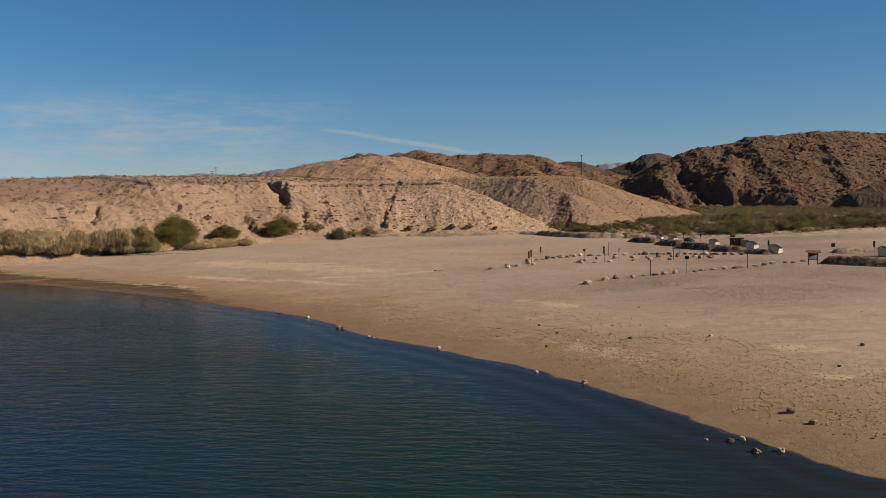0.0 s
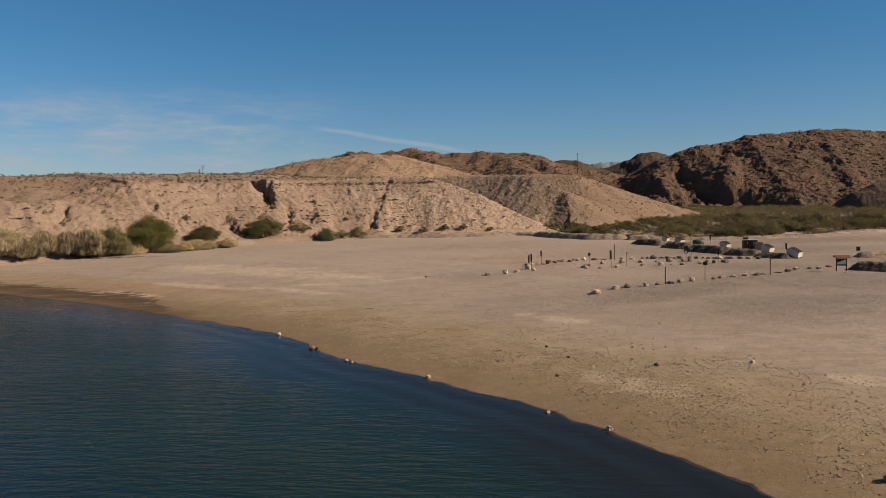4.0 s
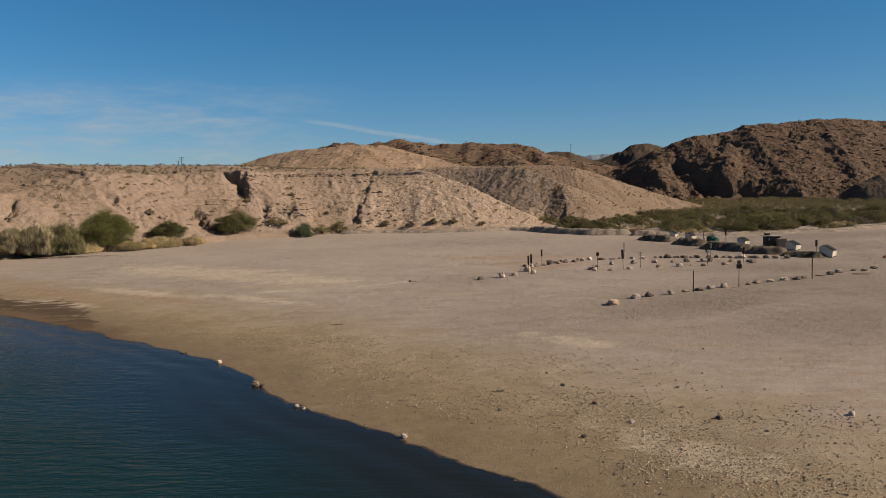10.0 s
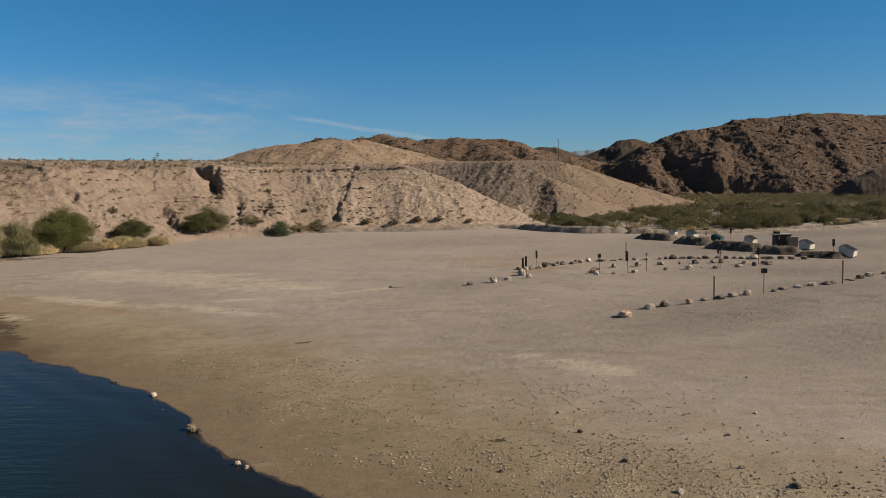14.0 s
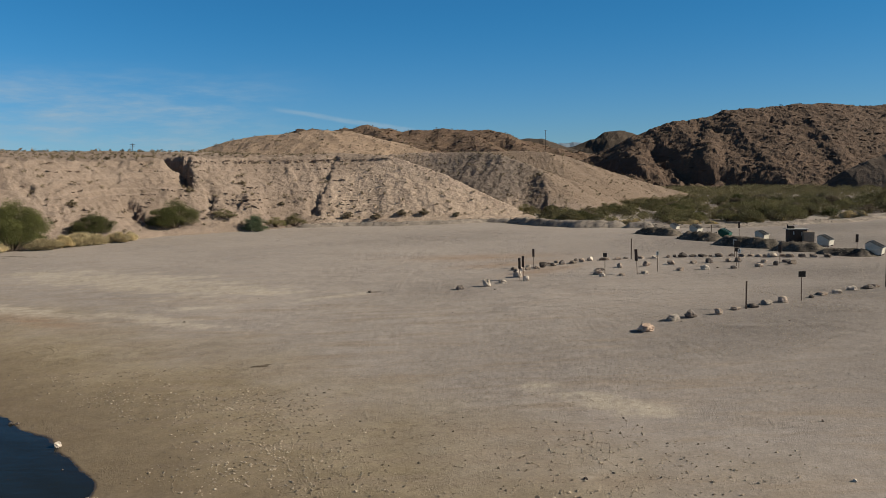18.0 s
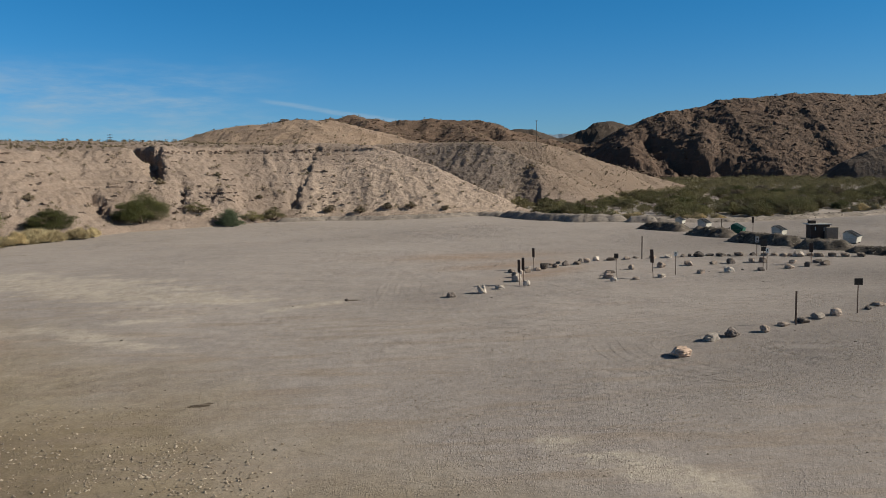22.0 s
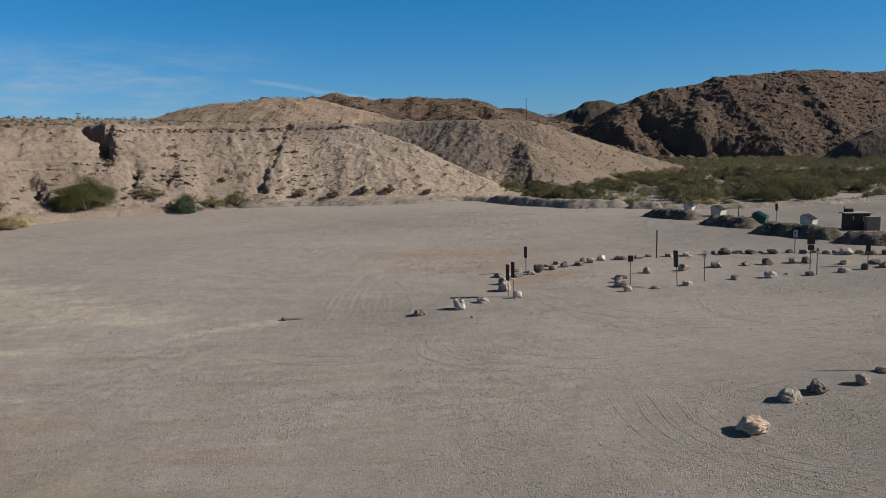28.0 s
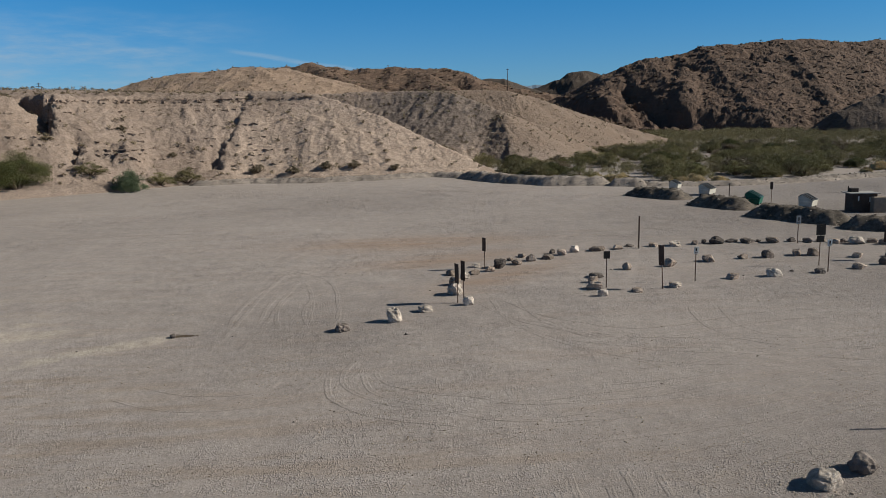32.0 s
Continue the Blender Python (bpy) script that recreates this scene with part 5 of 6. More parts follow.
bush("olive", 2, -36.7, 197.4, 6.0, 2.9, "dark olive bush at the bluff's foot", EDGE, deep=0.7)
for n, (x, y, w, h) in enumerate([(-26.3, 202.8, 3.2, 2.0), (-19.9, 201.6, 3.1, 1.7), (-14.7, 203.0, 2.8, 1.7), (-9.7, 203.0, 2.8, 1.7), (-70.3, 207.5, 2.7, 1.6), (-57.9, 195.4, 2.2, 1.7), (-75.3, 196.4, 1.8, 1.1),
                                  (-70.5, 172.0, 2.2, 1.5), (-2.6, 202.0, 2.2, 1.4), (6.6, 238.2, 2.8, 1.6), (-41, 204, 2.0, 1.1), (-50, 206, 2.0, 1.2)]):
    bush("brown", n, x, y, w, h, "sparse grey-brown desert shrub on the bluff", "shrubs on the bluff", "shrub", "shrub", 0.9, 47 * n)
for n, (x, y, w, h, k) in enumerate([(-94, 133.5, 5.5, 4.0, "dry"), (-90, 137.4, 6.2, 5.2, "dry"), (-86.8, 140.6, 5.6, 4.2, "green"), (-84.8, 146.0, 2.6, 3.0, "green"), (-80.6, 148.2, 6.5, 5.4, "dry"),
                                     (-76.4, 149.4, 6.0, 5.6, "dry"), (-98.5, 129.5, 5.0, 4.0, "dry"), (-103, 126, 5.0, 3.6, "dry"), (-92, 134.6, 4.0, 4.6, "dry"), (-83.0, 145.8, 5.0, 4.6, "dry"), (-78.6, 148.0, 5.0, 5.4, "dry"), (-75.2, 149.6, 4.6, 5.0, "dry"), (-88.2, 138.6, 4.6, 4.2, "dry"), (-96, 131.4, 5.0, 3.8, "dry"), (-73.4, 149.2, 2.6, 2.8, "dry"), (-86, 142.6, 5.0, 4.4, "dry"), (-90.6, 138.0, 5.0, 4.6, "dry"), (-107, 123.6, 5.0, 3.6, "dry")]):
    bush(k, n, x, y, w * (1.35 if k == "dry" else 1), h, "tall dry reeds and brush at the bluff's foot" if k == "dry" else "green brush among dry reeds at the bluff's foot", "reeds and brush by the water", "reed_clump" if k == "dry" else "bush", "reeds" if k == "dry" else "bush", 0.8, 31 * n)
for n, (x, y, w, h) in enumerate([(-66.4, 154.6, 4.0, 0.9), (-63.6, 161.2, 5.0, 1.1), (-62.2, 163.4, 3.6, 0.9), (-60.0, 166.2, 3.4, 0.9), (-72.5, 151.4, 3.0, 1.0), (-59.2, 169.0, 2.6, 0.8), (-65, 158.0, 3, 1.0)]):
    bush("straw", n, x, y, w * 1.4, h * 1.9, "patch of yellow dry grass at the bluff's foot", "dry grass at the bluff's foot", "grass_patch", "dry grass", 0.7, 53 * n)

# brush on the flat beyond the lot
rng = random.Random(5)
count = 0
while count < 280:
    x, y = rng.uniform(6, 150), rng.uniform(180, 262)
    bank = np.interp(x, [6, 12, 20, 27, 34, 43, 69, 98, 160], [200, 194, 183, 181, 177, 175, 184, 205, 236])
    if y < bank + rng.random() ** 2 * 6 or float(bluff_height(np.array([x]), np.array([y]))[1][0]) > -1.0:
        continue
    near = y < bank + 16
    kind = "olive" if rng.random() < 0.80 else ("green" if rng.random() < 0.45 else "brown")
    w = rng.uniform(3.8, 7.2) if near else rng.uniform(3.2, 6.2)
    bush(kind, rng.randrange(3), x, y, w, w * rng.uniform(0.36, 0.54), {"olive": "olive green desert shrub on the sandy flat", "green": "green desert shrub on the sandy flat", "brown": "dry grey-brown shrub on the sandy flat"}[kind],
         "brush on the flat", "shrub", "shrub", 1.0, rng.uniform(0, 360))
    count += 1
for n in range(26):
    x = rng.uniform(12, 78)
    y = float(np.interp(x, [6, 12, 20, 27, 34, 43, 69, 98, 160], [200, 194, 183, 181, 177, 175, 184, 205, 236])) + rng.uniform(-1.0, 5.0)
    bush("straw", n, x, y, rng.uniform(1.6, 3.0), rng.uniform(0.7, 1.3), "tuft of yellow dry grass before the scrub", "dry grass before the scrub", "grass_patch", "dry grass", 0.8, 61 * n)


def tufts(name, spots, mat, label, blades, seed, size):
    """Many small shrubs as one scatter: spots of x, y, z, width."""
    r = np.random.RandomState(seed)
    verts, faces, base = [], [], 0
    for x, y, z, w in spots:
        k = 5
        turn = r.rand(k) * 6.28
        far = 0.28 * w * r.rand(k) ** 0.6
        centres = np.stack([far * np.cos(turn), far * np.sin(turn), w * r.uniform(0.15, 0.45, k)], 1)
        a, f = leaves(r, centres, np.full(k, 0.24 * w), blades, size * w, 0.8)
        a = a + np.array([x, y, z - 0.04 * w])
        verts.append(a), faces.append(f + base)
        base += len(a)
    ob = part(name, quick_mesh(name, np.concatenate(verts), np.concatenate(faces), False), M[mat])
    return tagged(ob, label, "brush", kind="stuff")


r = np.random.RandomState(8)
x, y = r.uniform(10, 230, 9400), np.interp(r.rand(9400), [0, 0.2, 0.5, 1], [190, 240, 300, 372])
ok = (bluff_height(x, y)[1] < -1) & (mountain_height(x, y) < ground_height(x, y)) & (ridge_height(x, y, RIGHT, 0.5, 0.7, 14, 91) < ground_height(x, y))
ok &= y > np.interp(x, [6, 12, 20, 27, 34, 43, 69, 98, 160, 240], [200, 194, 183, 181, 177, 175, 184, 205, 236, 260]) + 3
x, y = x[ok][:4600], y[ok][:4600]
tufts("far_brush", np.stack([x, y, ground_height(x, y), r.uniform(1.2, 3.6, len(x)) * np.interp(y, [230, 250, 290, 320], [0.75, 1.0, 1.0, 1.3])], 1), "leaf_sage", "olive green brush spread over the far flat", 190, 9, 0.06)


def hillside(count, xs, ys, height, low, high, small, large, seed):
    q = np.random.RandomState(seed)
    x, y = q.uniform(*xs, count), q.uniform(*ys, count)
    z = height(x, y)
    ok = (z > low) & (z < high) & (z > ground_height(x, y) + 0.3)
    return np.stack([x, y, z, q.uniform(small, large, count)], 1)[ok]


top = lambda x, y: np.where(bluff_height(x, y)[1] > 1, bluff_height(x, y)[0], -9)
tufts("bluff_scrub", hillside(3400, (-130, 75), (125, 300), top, 1.0, 19, 0.4, 1.6, 3), "leaf_brown", "scattered small dry shrubs on the bluff", 40, 12, 0.17)
tufts("lobe_grass", hillside(1500, (-4, 82), (232, 306), top, 1.0, 20, 0.25, 0.8, 9), "leaf_dry", "dry tan grass tufts over the low grey knoll", 30, 17, 0.2)
tufts("mesa_scrub", hillside(2200, (-210, 10), (170, 345), top, 14.5, 30, 0.4, 1.15, 4), "leaf_brown", "low brown shrubs along the bluff's top", 60, 13, 0.16)
tufts("hill_scrub", hillside(900, (-170, 40), (325, 400), lambda x, y: ridge_height(x, y, TAN, 0.36, 1.4, 26, 61), 15, 40, 0.6, 1.5, 5), "leaf_brown", "scattered dry shrubs on the tan hill", 50, 14, 0.17)
tufts("ridge_scrub", hillside(700, (-120, 90), (380, 482), lambda x, y: ridge_height(x, y, BROWN, 0.42, 2.2, 24, 71), 12, 60, 0.9, 1.9, 6), "leaf_brown", "scattered dry shrubs on the brown ridge", 36, 15, 0.2)
tufts("mountain_scrub", hillside(420, (60, 235), (335, 442), lambda x, y: mountain_height(x, y), 3, 60, 0.9, 2.0, 7), "leaf_brown", "scattered shrubs on the rocky mountain", 36, 16, 0.2)


# ---------------------------------------------------------------- loose stones
def loose(name, spots, label, seed, mat="pebble", height=None):
    """Small angular stones as one scatter: spots of x, y, size."""
    q = np.random.RandomState(seed)
    n = len(spots)
    unit = np.array([(1, 0, 0), (0, 1, 0), (-1, 0, 0), (0, -1, 0), (0, 0, 0.8), (0, 0, -0.5)], float)
    tri = np.array([(0, 1, 4), (1, 2, 4), (2, 3, 4), (3, 0, 4), (1, 0, 5), (2, 1, 5), (3, 2, 5), (0, 3, 5)])
    body = unit[None] * q.uniform(0.55, 1.25, (n, 6, 1)) + q.normal(0, 0.12, (n, 6, 3))
    a = q.rand(n) * 6.28
    c, s = np.cos(a)[:, None], np.sin(a)[:, None]
    x, y = body[:, :, 0] * c - body[:, :, 1] * s, body[:, :, 0] * s + body[:, :, 1] * c
    size = spots[:, 2][:, None] * 0.5
    z = np.maximum((height or ground_height)(spots[:, 0], spots[:, 1]), WATER - 0.08)
    verts = np.stack([x * size + spots[:, 0][:, None], y * size * 0.8 + spots[:, 1][:, None], body[:, :, 2] * size * 0.75 + z[:, None] + size * 0.2], -1).reshape(-1, 3)
    faces = (tri[None] + 6 * np.arange(n)[:, None, None]).reshape(-1, 3)
    return tagged(part(name, quick_mesh(name, verts, faces, False), M[mat]), label, "stones", kind="stuff")


def scatter(count, xs, ys, chance, small, large, seed, power=3.0):
    q = np.random.RandomState(seed)
    x, y = q.uniform(*xs, count), q.uniform(*ys, count)
    ok = q.rand(count) < chance(x, y, shore_distance(x, y))
    size = small + (large - small) * q.rand(count) ** power
    return np.stack([x, y, size], 1)[ok]


patchy = lambda x, y: step(fbm(x / 9, y / 9, 3, 66), -0.25, 0.4)
strip = lambda d, a, b, c, e: step(d, a, b) * (1 - step(d, c, e))
loose("beach_stones", scatter(480000, (-34, 42), (25, 84), lambda x, y, d: strip(d + 3.0 * fbm(x / 6, y / 6, 2, 67), 2.0, 5.0, 7.0 + 3 * step(x, -4, 6), 14.0 + 6 * step(x, -4, 6)) * (0.2 + 0.8 * patchy(x * 1.3, y * 1.3)) * step(x, -30, -14) * 0.44, 0.05, 0.19, 1, 2.2), "small pale and brown stones strewn over the beach", 1)
loose("shore_cobbles", scatter(16000, (-20, 45), (25, 75), lambda x, y, d: np.where((d > 0.8) & (d < 14), np.exp(-((d - 4) / 4.5) ** 2) * patchy(x * 1.6, y * 1.6) * step(x, -14, 0), 0) * 0.6, 0.10, 0.22, 21), "fist-sized stones on the beach by the water", 21)
loose("gravel_bar", scatter(30000, (0, 18), (43, 62), lambda x, y, d: np.where(d > 2, stain(np.stack([x, y], 1), [(8.5, 53, 7.0, 2.6, -0.9)]) * 0.9, 0), 0.05, 0.13, 31, 2.0), "bar of pale pebbles along the beach", 31)
loose("near_gravel", scatter(60000, (-14, 32), (74, 104), lambda x, y, d: np.where(d > 12, 0.75 * patchy(x * 1.7, y * 1.7) * (0.35 + stain(np.stack([x, y], 1), COARSE)), 0), 0.03, 0.095, 12, 2.5), "coarse loose gravel along the lot's near edge", 12)
loose("lot_gravel", scatter(26000, (-45, 45), (55, 125), lambda x, y, d: np.where(d > 12, 0.30 * patchy(x, y) + 0.04, 0), 0.035, 0.12, 2), "coarse loose gravel over the lot", 2)
loose("waterline_stones", scatter(9000, (-40, 30), (15, 95), lambda x, y, d: np.exp(-((d - 0.1) / 0.35) ** 2) * (0.05 + 0.5 * patchy(x * 2.2, y * 2.2)), 0.06, 0.32, 3), "wet stones along the water's edge", 3, "stone_dark")
loose("small_rocks", scatter(240, (-30, 50), (45, 125), lambda x, y, d: np.where(d > 8, 0.2, 0), 0.10, 0.26, 4, 2.0), "single fist-sized rocks lying on the gravel", 4, "stone_dark")

# broken rock on the banks and mounds
for line, half, height, mat, seed in BANKS:
    q = np.random.RandomState(500 + seed)
    reach = sum(math.hypot(b[0] - a[0], b[1] - a[1]) for a, b in zip(line[:-1], line[1:])) + half
    n = int(26 * reach)
    x = q.uniform(min(p[0] for p in line) - half, max(p[0] for p in line) + half, 12 * n)
    y = q.uniform(min(p[1] for p in line) - half, max(p[1] for p in line) + half, 12 * n)
    ok = to_line(x, y, line)[0] < half * 0.95
    x, y = x[ok][:n], y[ok][:n]
    loose("rubble", np.stack([x, y, 0.07 + 0.30 * q.rand(len(x)) ** 2.5], 1), "loose broken rock on the earth bank", 600 + seed, "rubble", height)


def slabs(name, spots, long, deep, tall, mat, label, category, seed, turn=0.0, tilt=0.0):
    """Broken slabs of bedded rock as one scatter, each half sunk at its spot of x, y, z."""
    q = np.random.RandomState(seed)
    corner = np.array([(-1, -1, -1), (1, -1, -1), (1, 1, -1), (-1, 1, -1), (-1, -1, 1), (1, -1, 1), (1, 1, 1), (-1, 1, 1)], float)
    quad = np.array([(0, 3, 2, 1), (4, 5, 6, 7), (0, 1, 5, 4), (1, 2, 6, 5), (2, 3, 7, 6), (3, 0, 4, 7)])
    n = len(spots)
    half = np.stack([q.uniform(*long, n), q.uniform(*deep, n), q.uniform(*tall, n)], 1)[:, None]
    body = (corner * q.uniform(0.6, 1.15, (n, 8, 1)) + q.normal(0, 0.16, (n, 8, 3))) * half
    a = (turn + q.uniform(-0.4, 0.4, n))[:, None]
    x, y = body[..., 0] * np.cos(a) - body[..., 1] * np.sin(a), body[..., 0] * np.sin(a) + body[..., 1] * np.cos(a)
    z = body[..., 2] + body[..., 0] * (tilt + 0.15 * q.normal(size=n))[:, None]
    verts = (np.stack([x, y, z], -1) + np.asarray(spots)[:, None]).reshape(-1, 3)
    faces = (quad[None] + 8 * np.arange(n)[:, None, None]).reshape(-1, 4)
    return tagged(part(name, quick_mesh(name, verts, faces, False), M[mat]), label, category, kind="stuff")


def face_spots(xs, ys, levels, seed):
    """Places where the face of the bluff reaches a level: levels of height, chance, how strongly in clusters."""
    q = np.random.RandomState(seed)
    land = bluff_height(*np.meshgrid(xs, ys))[0]
    spots = []
    for level, chance, cluster in levels:
        mask = step(fbm(xs / 5.0, 0 * xs + level * 0.7, 2, 90), 0.0, 0.35)
        for x, z, near in zip(xs, land.T, mask):
            over = np.nonzero(z > level)[0]
            if len(over) and q.rand() < chance * (1 - cluster + cluster * 2.2 * near):
                spots.append((x + q.uniform(-0.3, 0.3), ys[over[0]] + 0.25, level + q.uniform(-0.15, 0.2)))
    return spots


main, left = np.arange(-64, -19.5, 0.4), np.arange(-132, -62, 0.45)
slabs("rim_rocks", face_spots(main, np.arange(190, 240, 0.25), [(14.55, 0.9, 0.0), (14.1, 0.45, 0.0)], 31), (0.2, 0.8), (0.3, 0.6), (0.07, 0.2), "bluff", "pale broken ledge of rock along the bluff's rim", "rock ledge", 31)
slabs("face_rocks", face_spots(main, np.arange(178, 226, 0.25), [(z, 0.24, 0.8) for z in (2.6, 3.4, 4.2, 5.0, 6.0, 7.2, 8.4, 9.6, 11.0, 12.4, 13.3)], 32), (0.15, 0.6), (0.25, 0.5), (0.06, 0.18), "bluff", "small ledges of rock breaking out of the bluff's face", "rock ledge", 32)
slabs("left_rocks", face_spots(left, np.arange(105, 235, 0.4), [(z, 0.22, 0.85) for z in (2.2, 3.0, 3.8, 4.6, 5.6, 6.6, 7.6, 8.6, 9.4, 10.2, 12.5, 14.0)], 33), (0.25, 0.9), (0.3, 0.6), (0.06, 0.18), "bluff", "ledges of rock breaking out of the bluff's low end", "rock ledge", 33, 0.65)
slabs("knob_rocks", face_spots(np.arange(-50.5, -43.5, 0.4), np.arange(186, 215, 0.2), [(z, 0.6, 0.0) for z in (4.6, 5.3, 6.0)], 37), (0.25, 0.7), (0.35, 0.6), (0.06, 0.14), "bluff", "rounded knob of layered rock in the bluff's face", "rock ledge", 34)
spots = hillside(650, (60, 235), (335, 436), mountain_height, 4, 60, 0, 1, 41)[:, :3] - np.array([0, 0, 0.2])
slabs("mountain_outcrops", spots, (0.3, 1.5), (0.5, 1.2), (0.10, 0.26), "mountain_rock", "small tilted outcrops of dark rock over the mountain", "rock outcrops", 35, 0.3, -0.1)
spots = hillside(800, (-120, 90), (380, 482), lambda x, y: ridge_height(x, y, BROWN, 0.42, 2.2, 24, 71), 14, 60, 0, 1, 42)[:, :3]
slabs("ridge_outcrops", spots, (0.3, 1.2), (0.4, 0.8), (0.12, 0.34), "brown_rock", "small outcrops of rock over the brown ridge", "rock outcrops", 36, 0.2, -0.05)

# single stones that stand out on the beach
for x, y, s, code in [(10.55, 57.38, 0.34, "d"), (4.99, 60.14, 0.28, "d"), (16.7, 57.4, 0.36, "p"), (9.88, 62.61, 0.24, "p"), (9.25, 59.19, 0.26, "g"), (6.39, 57.22, 0.32, "p"), (3.88, 55.35, 0.28, "d"), (3.66, 63.48, 0.26, "d"),
                      (7.13, 61.18, 0.22, "g"), (11.92, 65.2, 0.18, "p"), (12.12, 55.49, 0.18, "d"), (7.86, 53.6, 0.22, "p"), (2.94, 66.16, 0.18, "d"), (0.06, 59.53, 0.22, "d"), (15.78, 37.94, 0.5, "g"), (16.22, 36.18, 0.42, "g"),
                      (12.23, 34.34, 0.36, "p"), (11.58, 33.97, 0.42, "d"), (12.29, 32.52, 0.5, "d"), (13.47, 32.67, 0.42, "p"), (10.54, 34.27, 0.22, "p"), (25.95, 52.59, 0.32, "d"), (22.13, 47.21, 0.26, "d"), (19.39, 48.76, 0.2, "g"),
                      (2.87, 48.28, 0.32, "p"), (5.78, 45.28, 0.38, "g"), (-19.38, 71.97, 0.42, "p"), (-14.87, 65.84, 0.5, "g"), (-14.3, 65.5, 0.36, "d"), (-11.07, 61.27, 0.34, "p"), (-10.6, 60.9, 0.28, "g"), (-4.54, 56.2, 0.4, "p"), (-9.9, 107.9, 0.34, "d")]:
    ob = new("stone", SHAPES[code, int(10 * s) % 5])
    ob.matrix_basis = pose(x, y, max(stand(x, y), WATER - 0.05) - 0.02, 0, 0, 97 * x) @ Matrix.Diagonal((s, s * 0.8, s * 0.6, 1))
    tagged(ob, STONE[code][1].replace("boulder on gravel", "stone on the beach").replace("weathered ", "").replace("large ", ""), "stone")


# ---------------------------------------------------------------- wheel tracks
def track(points, gauge=1.45, wide=0.30, fresh=0.75):
    """Two shallow ribbons of pushed-up gravel along a curve through the points."""
    pts = [Vector((*p, 0)) for p in points]
    curve = []
    for i in range(len(pts) - 1):
        p0, p1, p2, p3 = pts[max(i - 1, 0)], pts[i], pts[i + 1], pts[min(i + 2, len(pts) - 1)]
        for k in range(14):
            t = k / 14
            curve.append(0.5 * ((2 * p1) + (p2 - p0) * t + (2 * p0 - 5 * p1 + 4 * p2 - p3) * t * t + (3 * p1 - p0 - 3 * p2 + p3) * t**3))
    curve.append(pts[-1])
    xy = np.array([(c.x, c.y) for c in curve])
    along = np.gradient(xy, axis=0)
    along /= np.linalg.norm(along, axis=1)[:, None] + 1e-9
    side = np.stack([-along[:, 1], along[:, 0]], 1)
    verts, faces, base, shade = [], [], 0, []
    for off in (-gauge / 2, gauge / 2):
        ring = []
        for k, lift in ((-0.5, -0.012), (-0.34, 0.006), (-0.2, 0.001), (0.2, 0.001), (0.34, 0.006), (0.5, -0.012)):
            p = xy + side * (off + k * wide + 0.10 * fbm(xy[:, 0] / 1.7 + off, xy[:, 1] / 1.7, 2, 92))[:, None]
            fade = np.minimum(1, np.minimum(np.arange(len(p)), np.arange(len(p))[::-1]) / 5)
            ring.append(np.column_stack([p, ground_height(p[:, 0], p[:, 1]) + 0.006 + lift * fade - 0.05 * (1 - fade)]))
        m = len(xy)
        worn_by = fade * fresh * np.clip(0.5 + 1.3 * fbm(xy[:, 0] / 3.0 + 7 * off, xy[:, 1] / 3.0, 2, 91), 0, 1.2)
        shade += [depth * worn_by for depth in (0.0, -0.12, 0.04, 0.04, -0.12, 0.0)]
        verts += ring
        for j in range(5):
            for i in range(m - 1):
                a = base + j * m + i
                faces.append((a, a + 1, a + m + 1, a + m))
        base += 6 * m
    v = np.concatenate(verts)
    mesh = quick_mesh("wheel_track", v, faces)
    for name, values in (("shore", shore_distance(v[:, 0], v[:, 1])), ("pale", stain(v, PALE)), ("rust", stain(v, RUST)), ("coarse", worn(v)), ("damp", stain(v, DAMP)), ("tread", np.concatenate(shade))):
        mesh.attributes.new(name, "FLOAT", "POINT").data.foreach_set("value", values.astype(np.float32))
    return tagged(part("wheel_track", mesh, M["ground"]), "curved wheel track pressed into the gravel", "wheel track", kind="stuff")


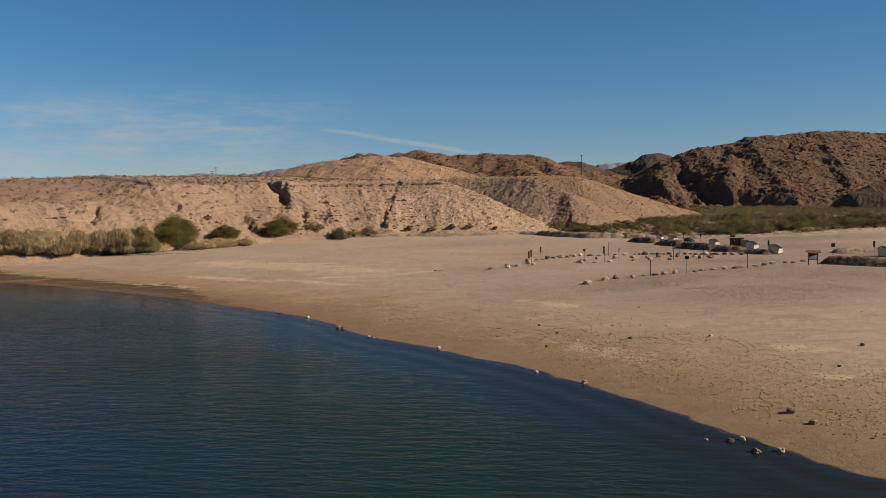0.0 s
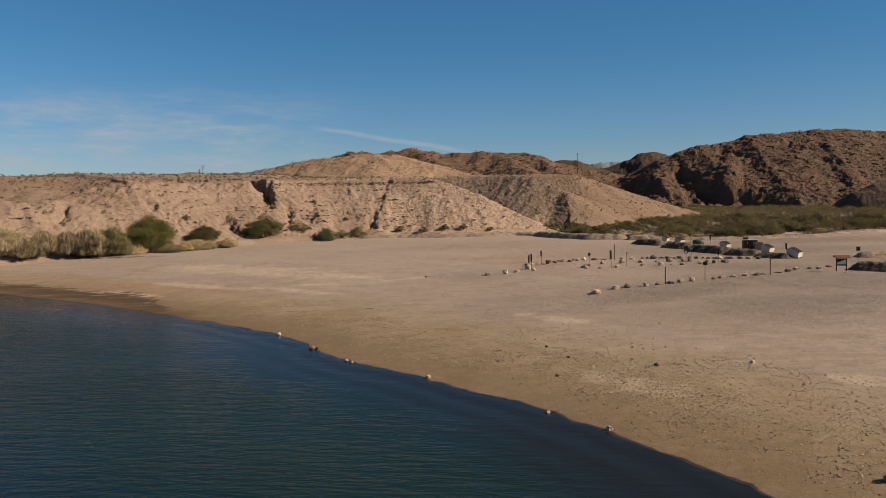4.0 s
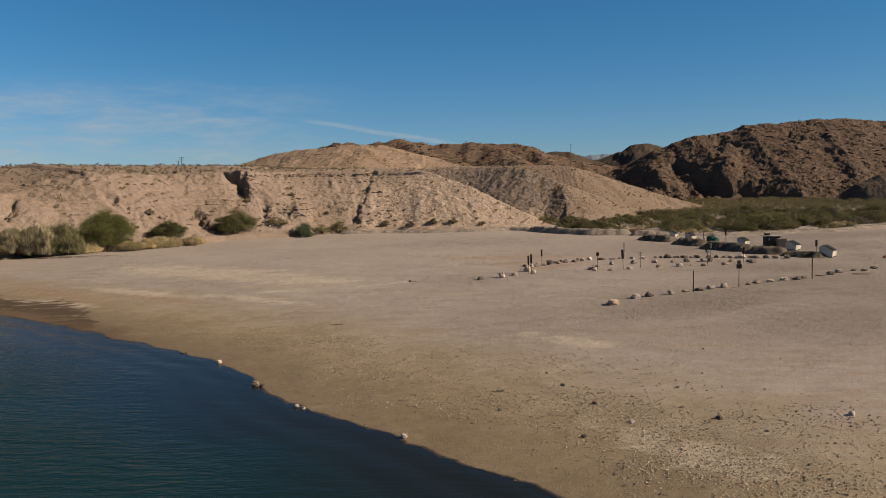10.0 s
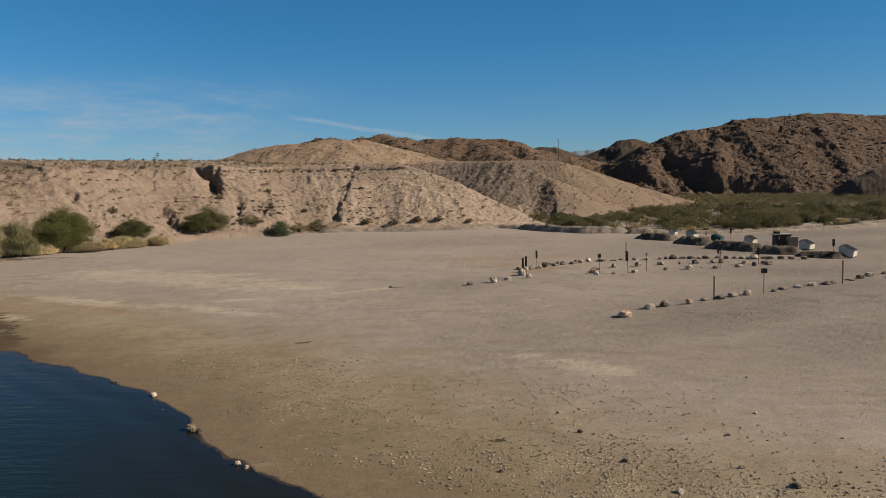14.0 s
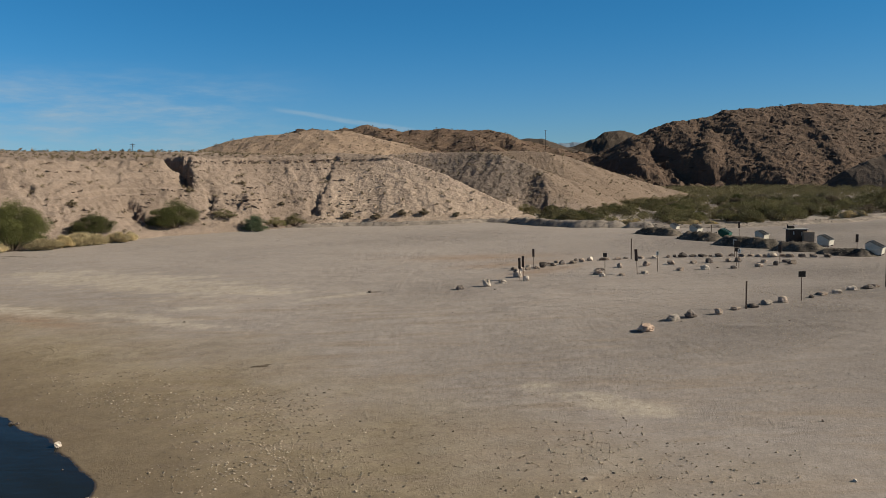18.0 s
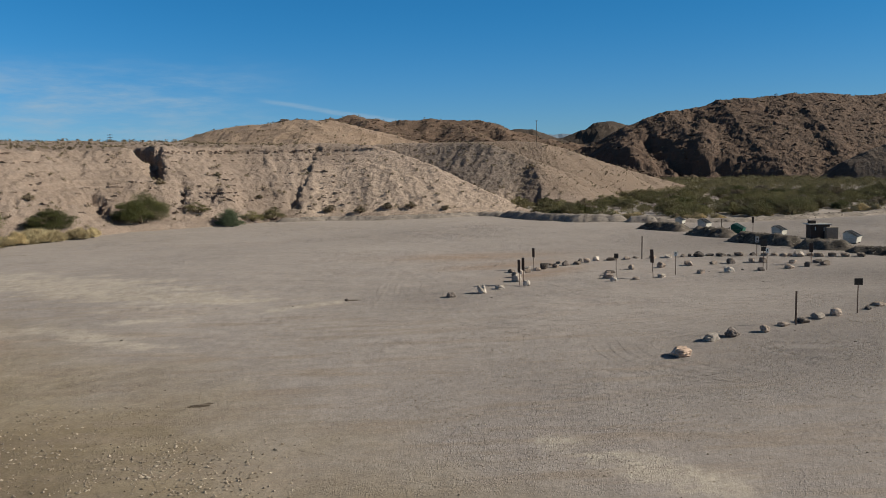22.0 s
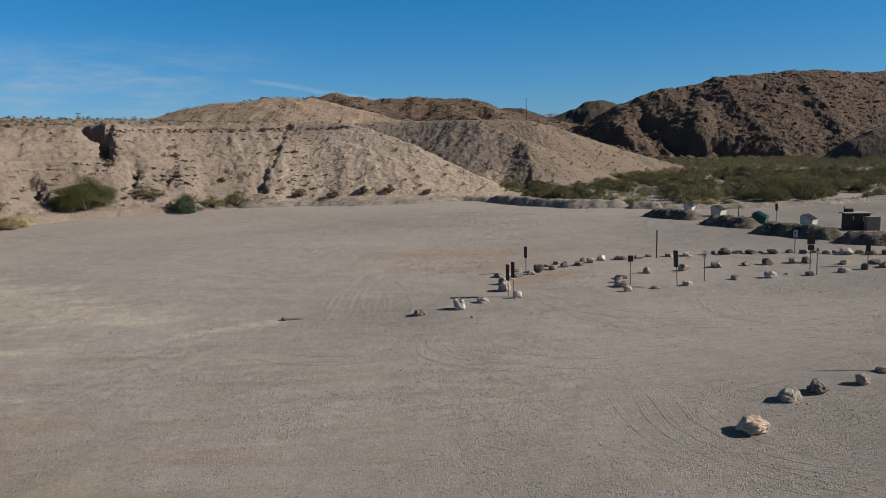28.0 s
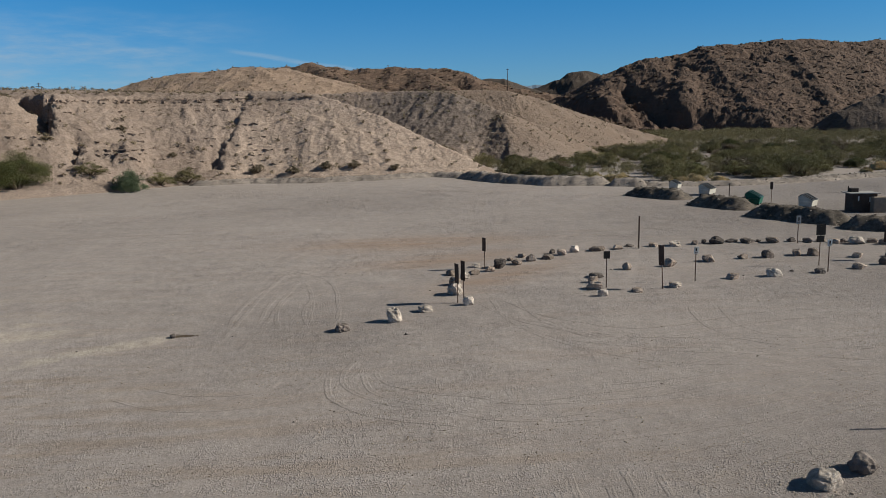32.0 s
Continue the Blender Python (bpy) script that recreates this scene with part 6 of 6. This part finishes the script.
for points in ([(-6.7, 108.5), (-7.0, 113.2), (-6.1, 117.8), (-3.2, 121), (-1.8, 125.5), (-2.6, 130.3), (-5.3, 135.0)], [(-3.9, 107.4), (-4.9, 112.3), (-4.0, 116.8), (-1.7, 119.4)],
               [(5, 97.2), (2.4, 98.0), (0.4, 99.5), (-0.3, 101.4), (0.4, 103.2)], [(-0.9, 101.6), (-0.4, 99.1), (1.3, 97.4), (3.8, 96.4)],
               [(4.7, 96.4), (11.3, 97.6), (20.7, 101.2)], [(6.0, 94.5), (12.4, 95.4), (18.8, 97.9)], [(7.6, 91.3), (12.2, 93.0), (16.9, 94.9)], [(5.1, 108.8), (7.8, 106.3), (9.8, 103.3), (9.9, 100.4)],
               [(-8.0, 122.3), (-4.4, 118.4), (-2.9, 110.3), (-3.3, 106.5)], [(-6.6, 145.3), (-4.7, 156.6), (-1.2, 165.4), (3.0, 165.5)], [(-10.2, 101.4), (-6.6, 99.4), (-3.5, 99.7), (-2.2, 102.5)],
               [(21.1, 101.5), (17.4, 102.8), (16.0, 104.9), (16.3, 108.4), (17.7, 110.4)], [(-8.4, 146.6), (-5.7, 165.0), (3.0, 173.9), (13.3, 168.9), (20.0, 154.9), (19.0, 137.0)],
               [(6.8, 109.0), (9.1, 104.9), (13.3, 103.1), (22.1, 102.2), (34, 104.5)], [(6.6, 113.5), (7.4, 107.0), (11.1, 102.0), (16.5, 100.1), (20.0, 98.8)],
               [(19.9, 99.5), (16.0, 98.2), (12.0, 96.9), (8.5, 96.3), (5.1, 96.6), (2.5, 98.5)],
               [(21.6, 102.4), (16.9, 101.0), (12.0, 99.6), (8.0, 99.1)],
               [(18.2, 96.7), (15.4, 95.8), (12.1, 94.8), (9.5, 93.3)],
               [(24.3, 106.7), (18.2, 106.4), (12.4, 104.8), (8.9, 106.5), (6.6, 109.7), (5.4, 113.5)],
               [(-7.7, 145.4), (-7.2, 156.1), (-4.8, 166.5), (-0.1, 174.5), (6.1, 174.1)],
               [(-5.1, 147.9), (-3.7, 159.7), (0.8, 167.8), (8.0, 167.9)],
               [(-6.9, 104.1), (-6.5, 108.9), (-6.4, 115.8), (-5.7, 121.9), (-3.5, 126.2)],
               [(-32.8, 134.6), (-27.1, 137.5), (-18.7, 138.5), (-9.2, 133.1)],
               [(-15.1, 113.8), (-12.1, 119.5), (-8.8, 124.2), (-6.4, 132.6)],
               [(18.7, 130.6), (14.2, 134.8), (7.5, 135.3), (2.7, 131.0), (0.3, 122.6)]):
    track(points)
for shift in (-0.5, 0.35, 1.2):
    track([(7.6 + shift, 92.8 - shift), (7.8 + shift, 88.4), (9.4 + shift, 85.4), (12.4 + shift, 83.2)], 1.5, 0.26, 0.45)
track([(-32.2, 86.6), (-32.6, 88.8), (-31.2, 90.2), (-29.4, 89.0), (-29.2, 87.2)], 1.3, 0.4, 2.6)


# ---------------------------------------------------------------- power poles
def power_pole(x, y, foot, high, arms=((0.5, 1.2), (1.6, 1.2)), label="distant wooden power pole with a crossarm"):
    ob = thing("power_pole", pose(x, y, foot), label, "power pole", "power poles")
    bm = bmesh.new()
    rod(bm, (0, 0, -1.5), (0, 0, high), 0.20, 0.13, 8)
    part("pole", bm, M["pole_wood"], ob)
    for drop, reach in arms:
        z = high - drop
        arm = part("crossarm", block(-reach, reach, -0.08, 0.08, z - 0.08, z + 0.08, 0.01), M["pole_wood"], ob)
        for px in (0.9 * reach, 0.35 * reach, -0.35 * reach, -0.9 * reach):
            bm = bmesh.new()
            rod(bm, (px, 0, z + 0.08), (px, 0, z + 0.3), 0.06, 0.04, 6)
            part("insulator", bm, M["sign_grey"], arm)


power_pole(45.5, 462, 24.0, 10.6, ((0.3, 0.75),))
power_pole(-157.7, 397.3, 18.5, 10.8)
power_pole(-169, 420, 18.0, 10.2)
power_pole(-146.5, 420, 17.0, 9.0)
power_pole(-96, 520, 24, 9.0)
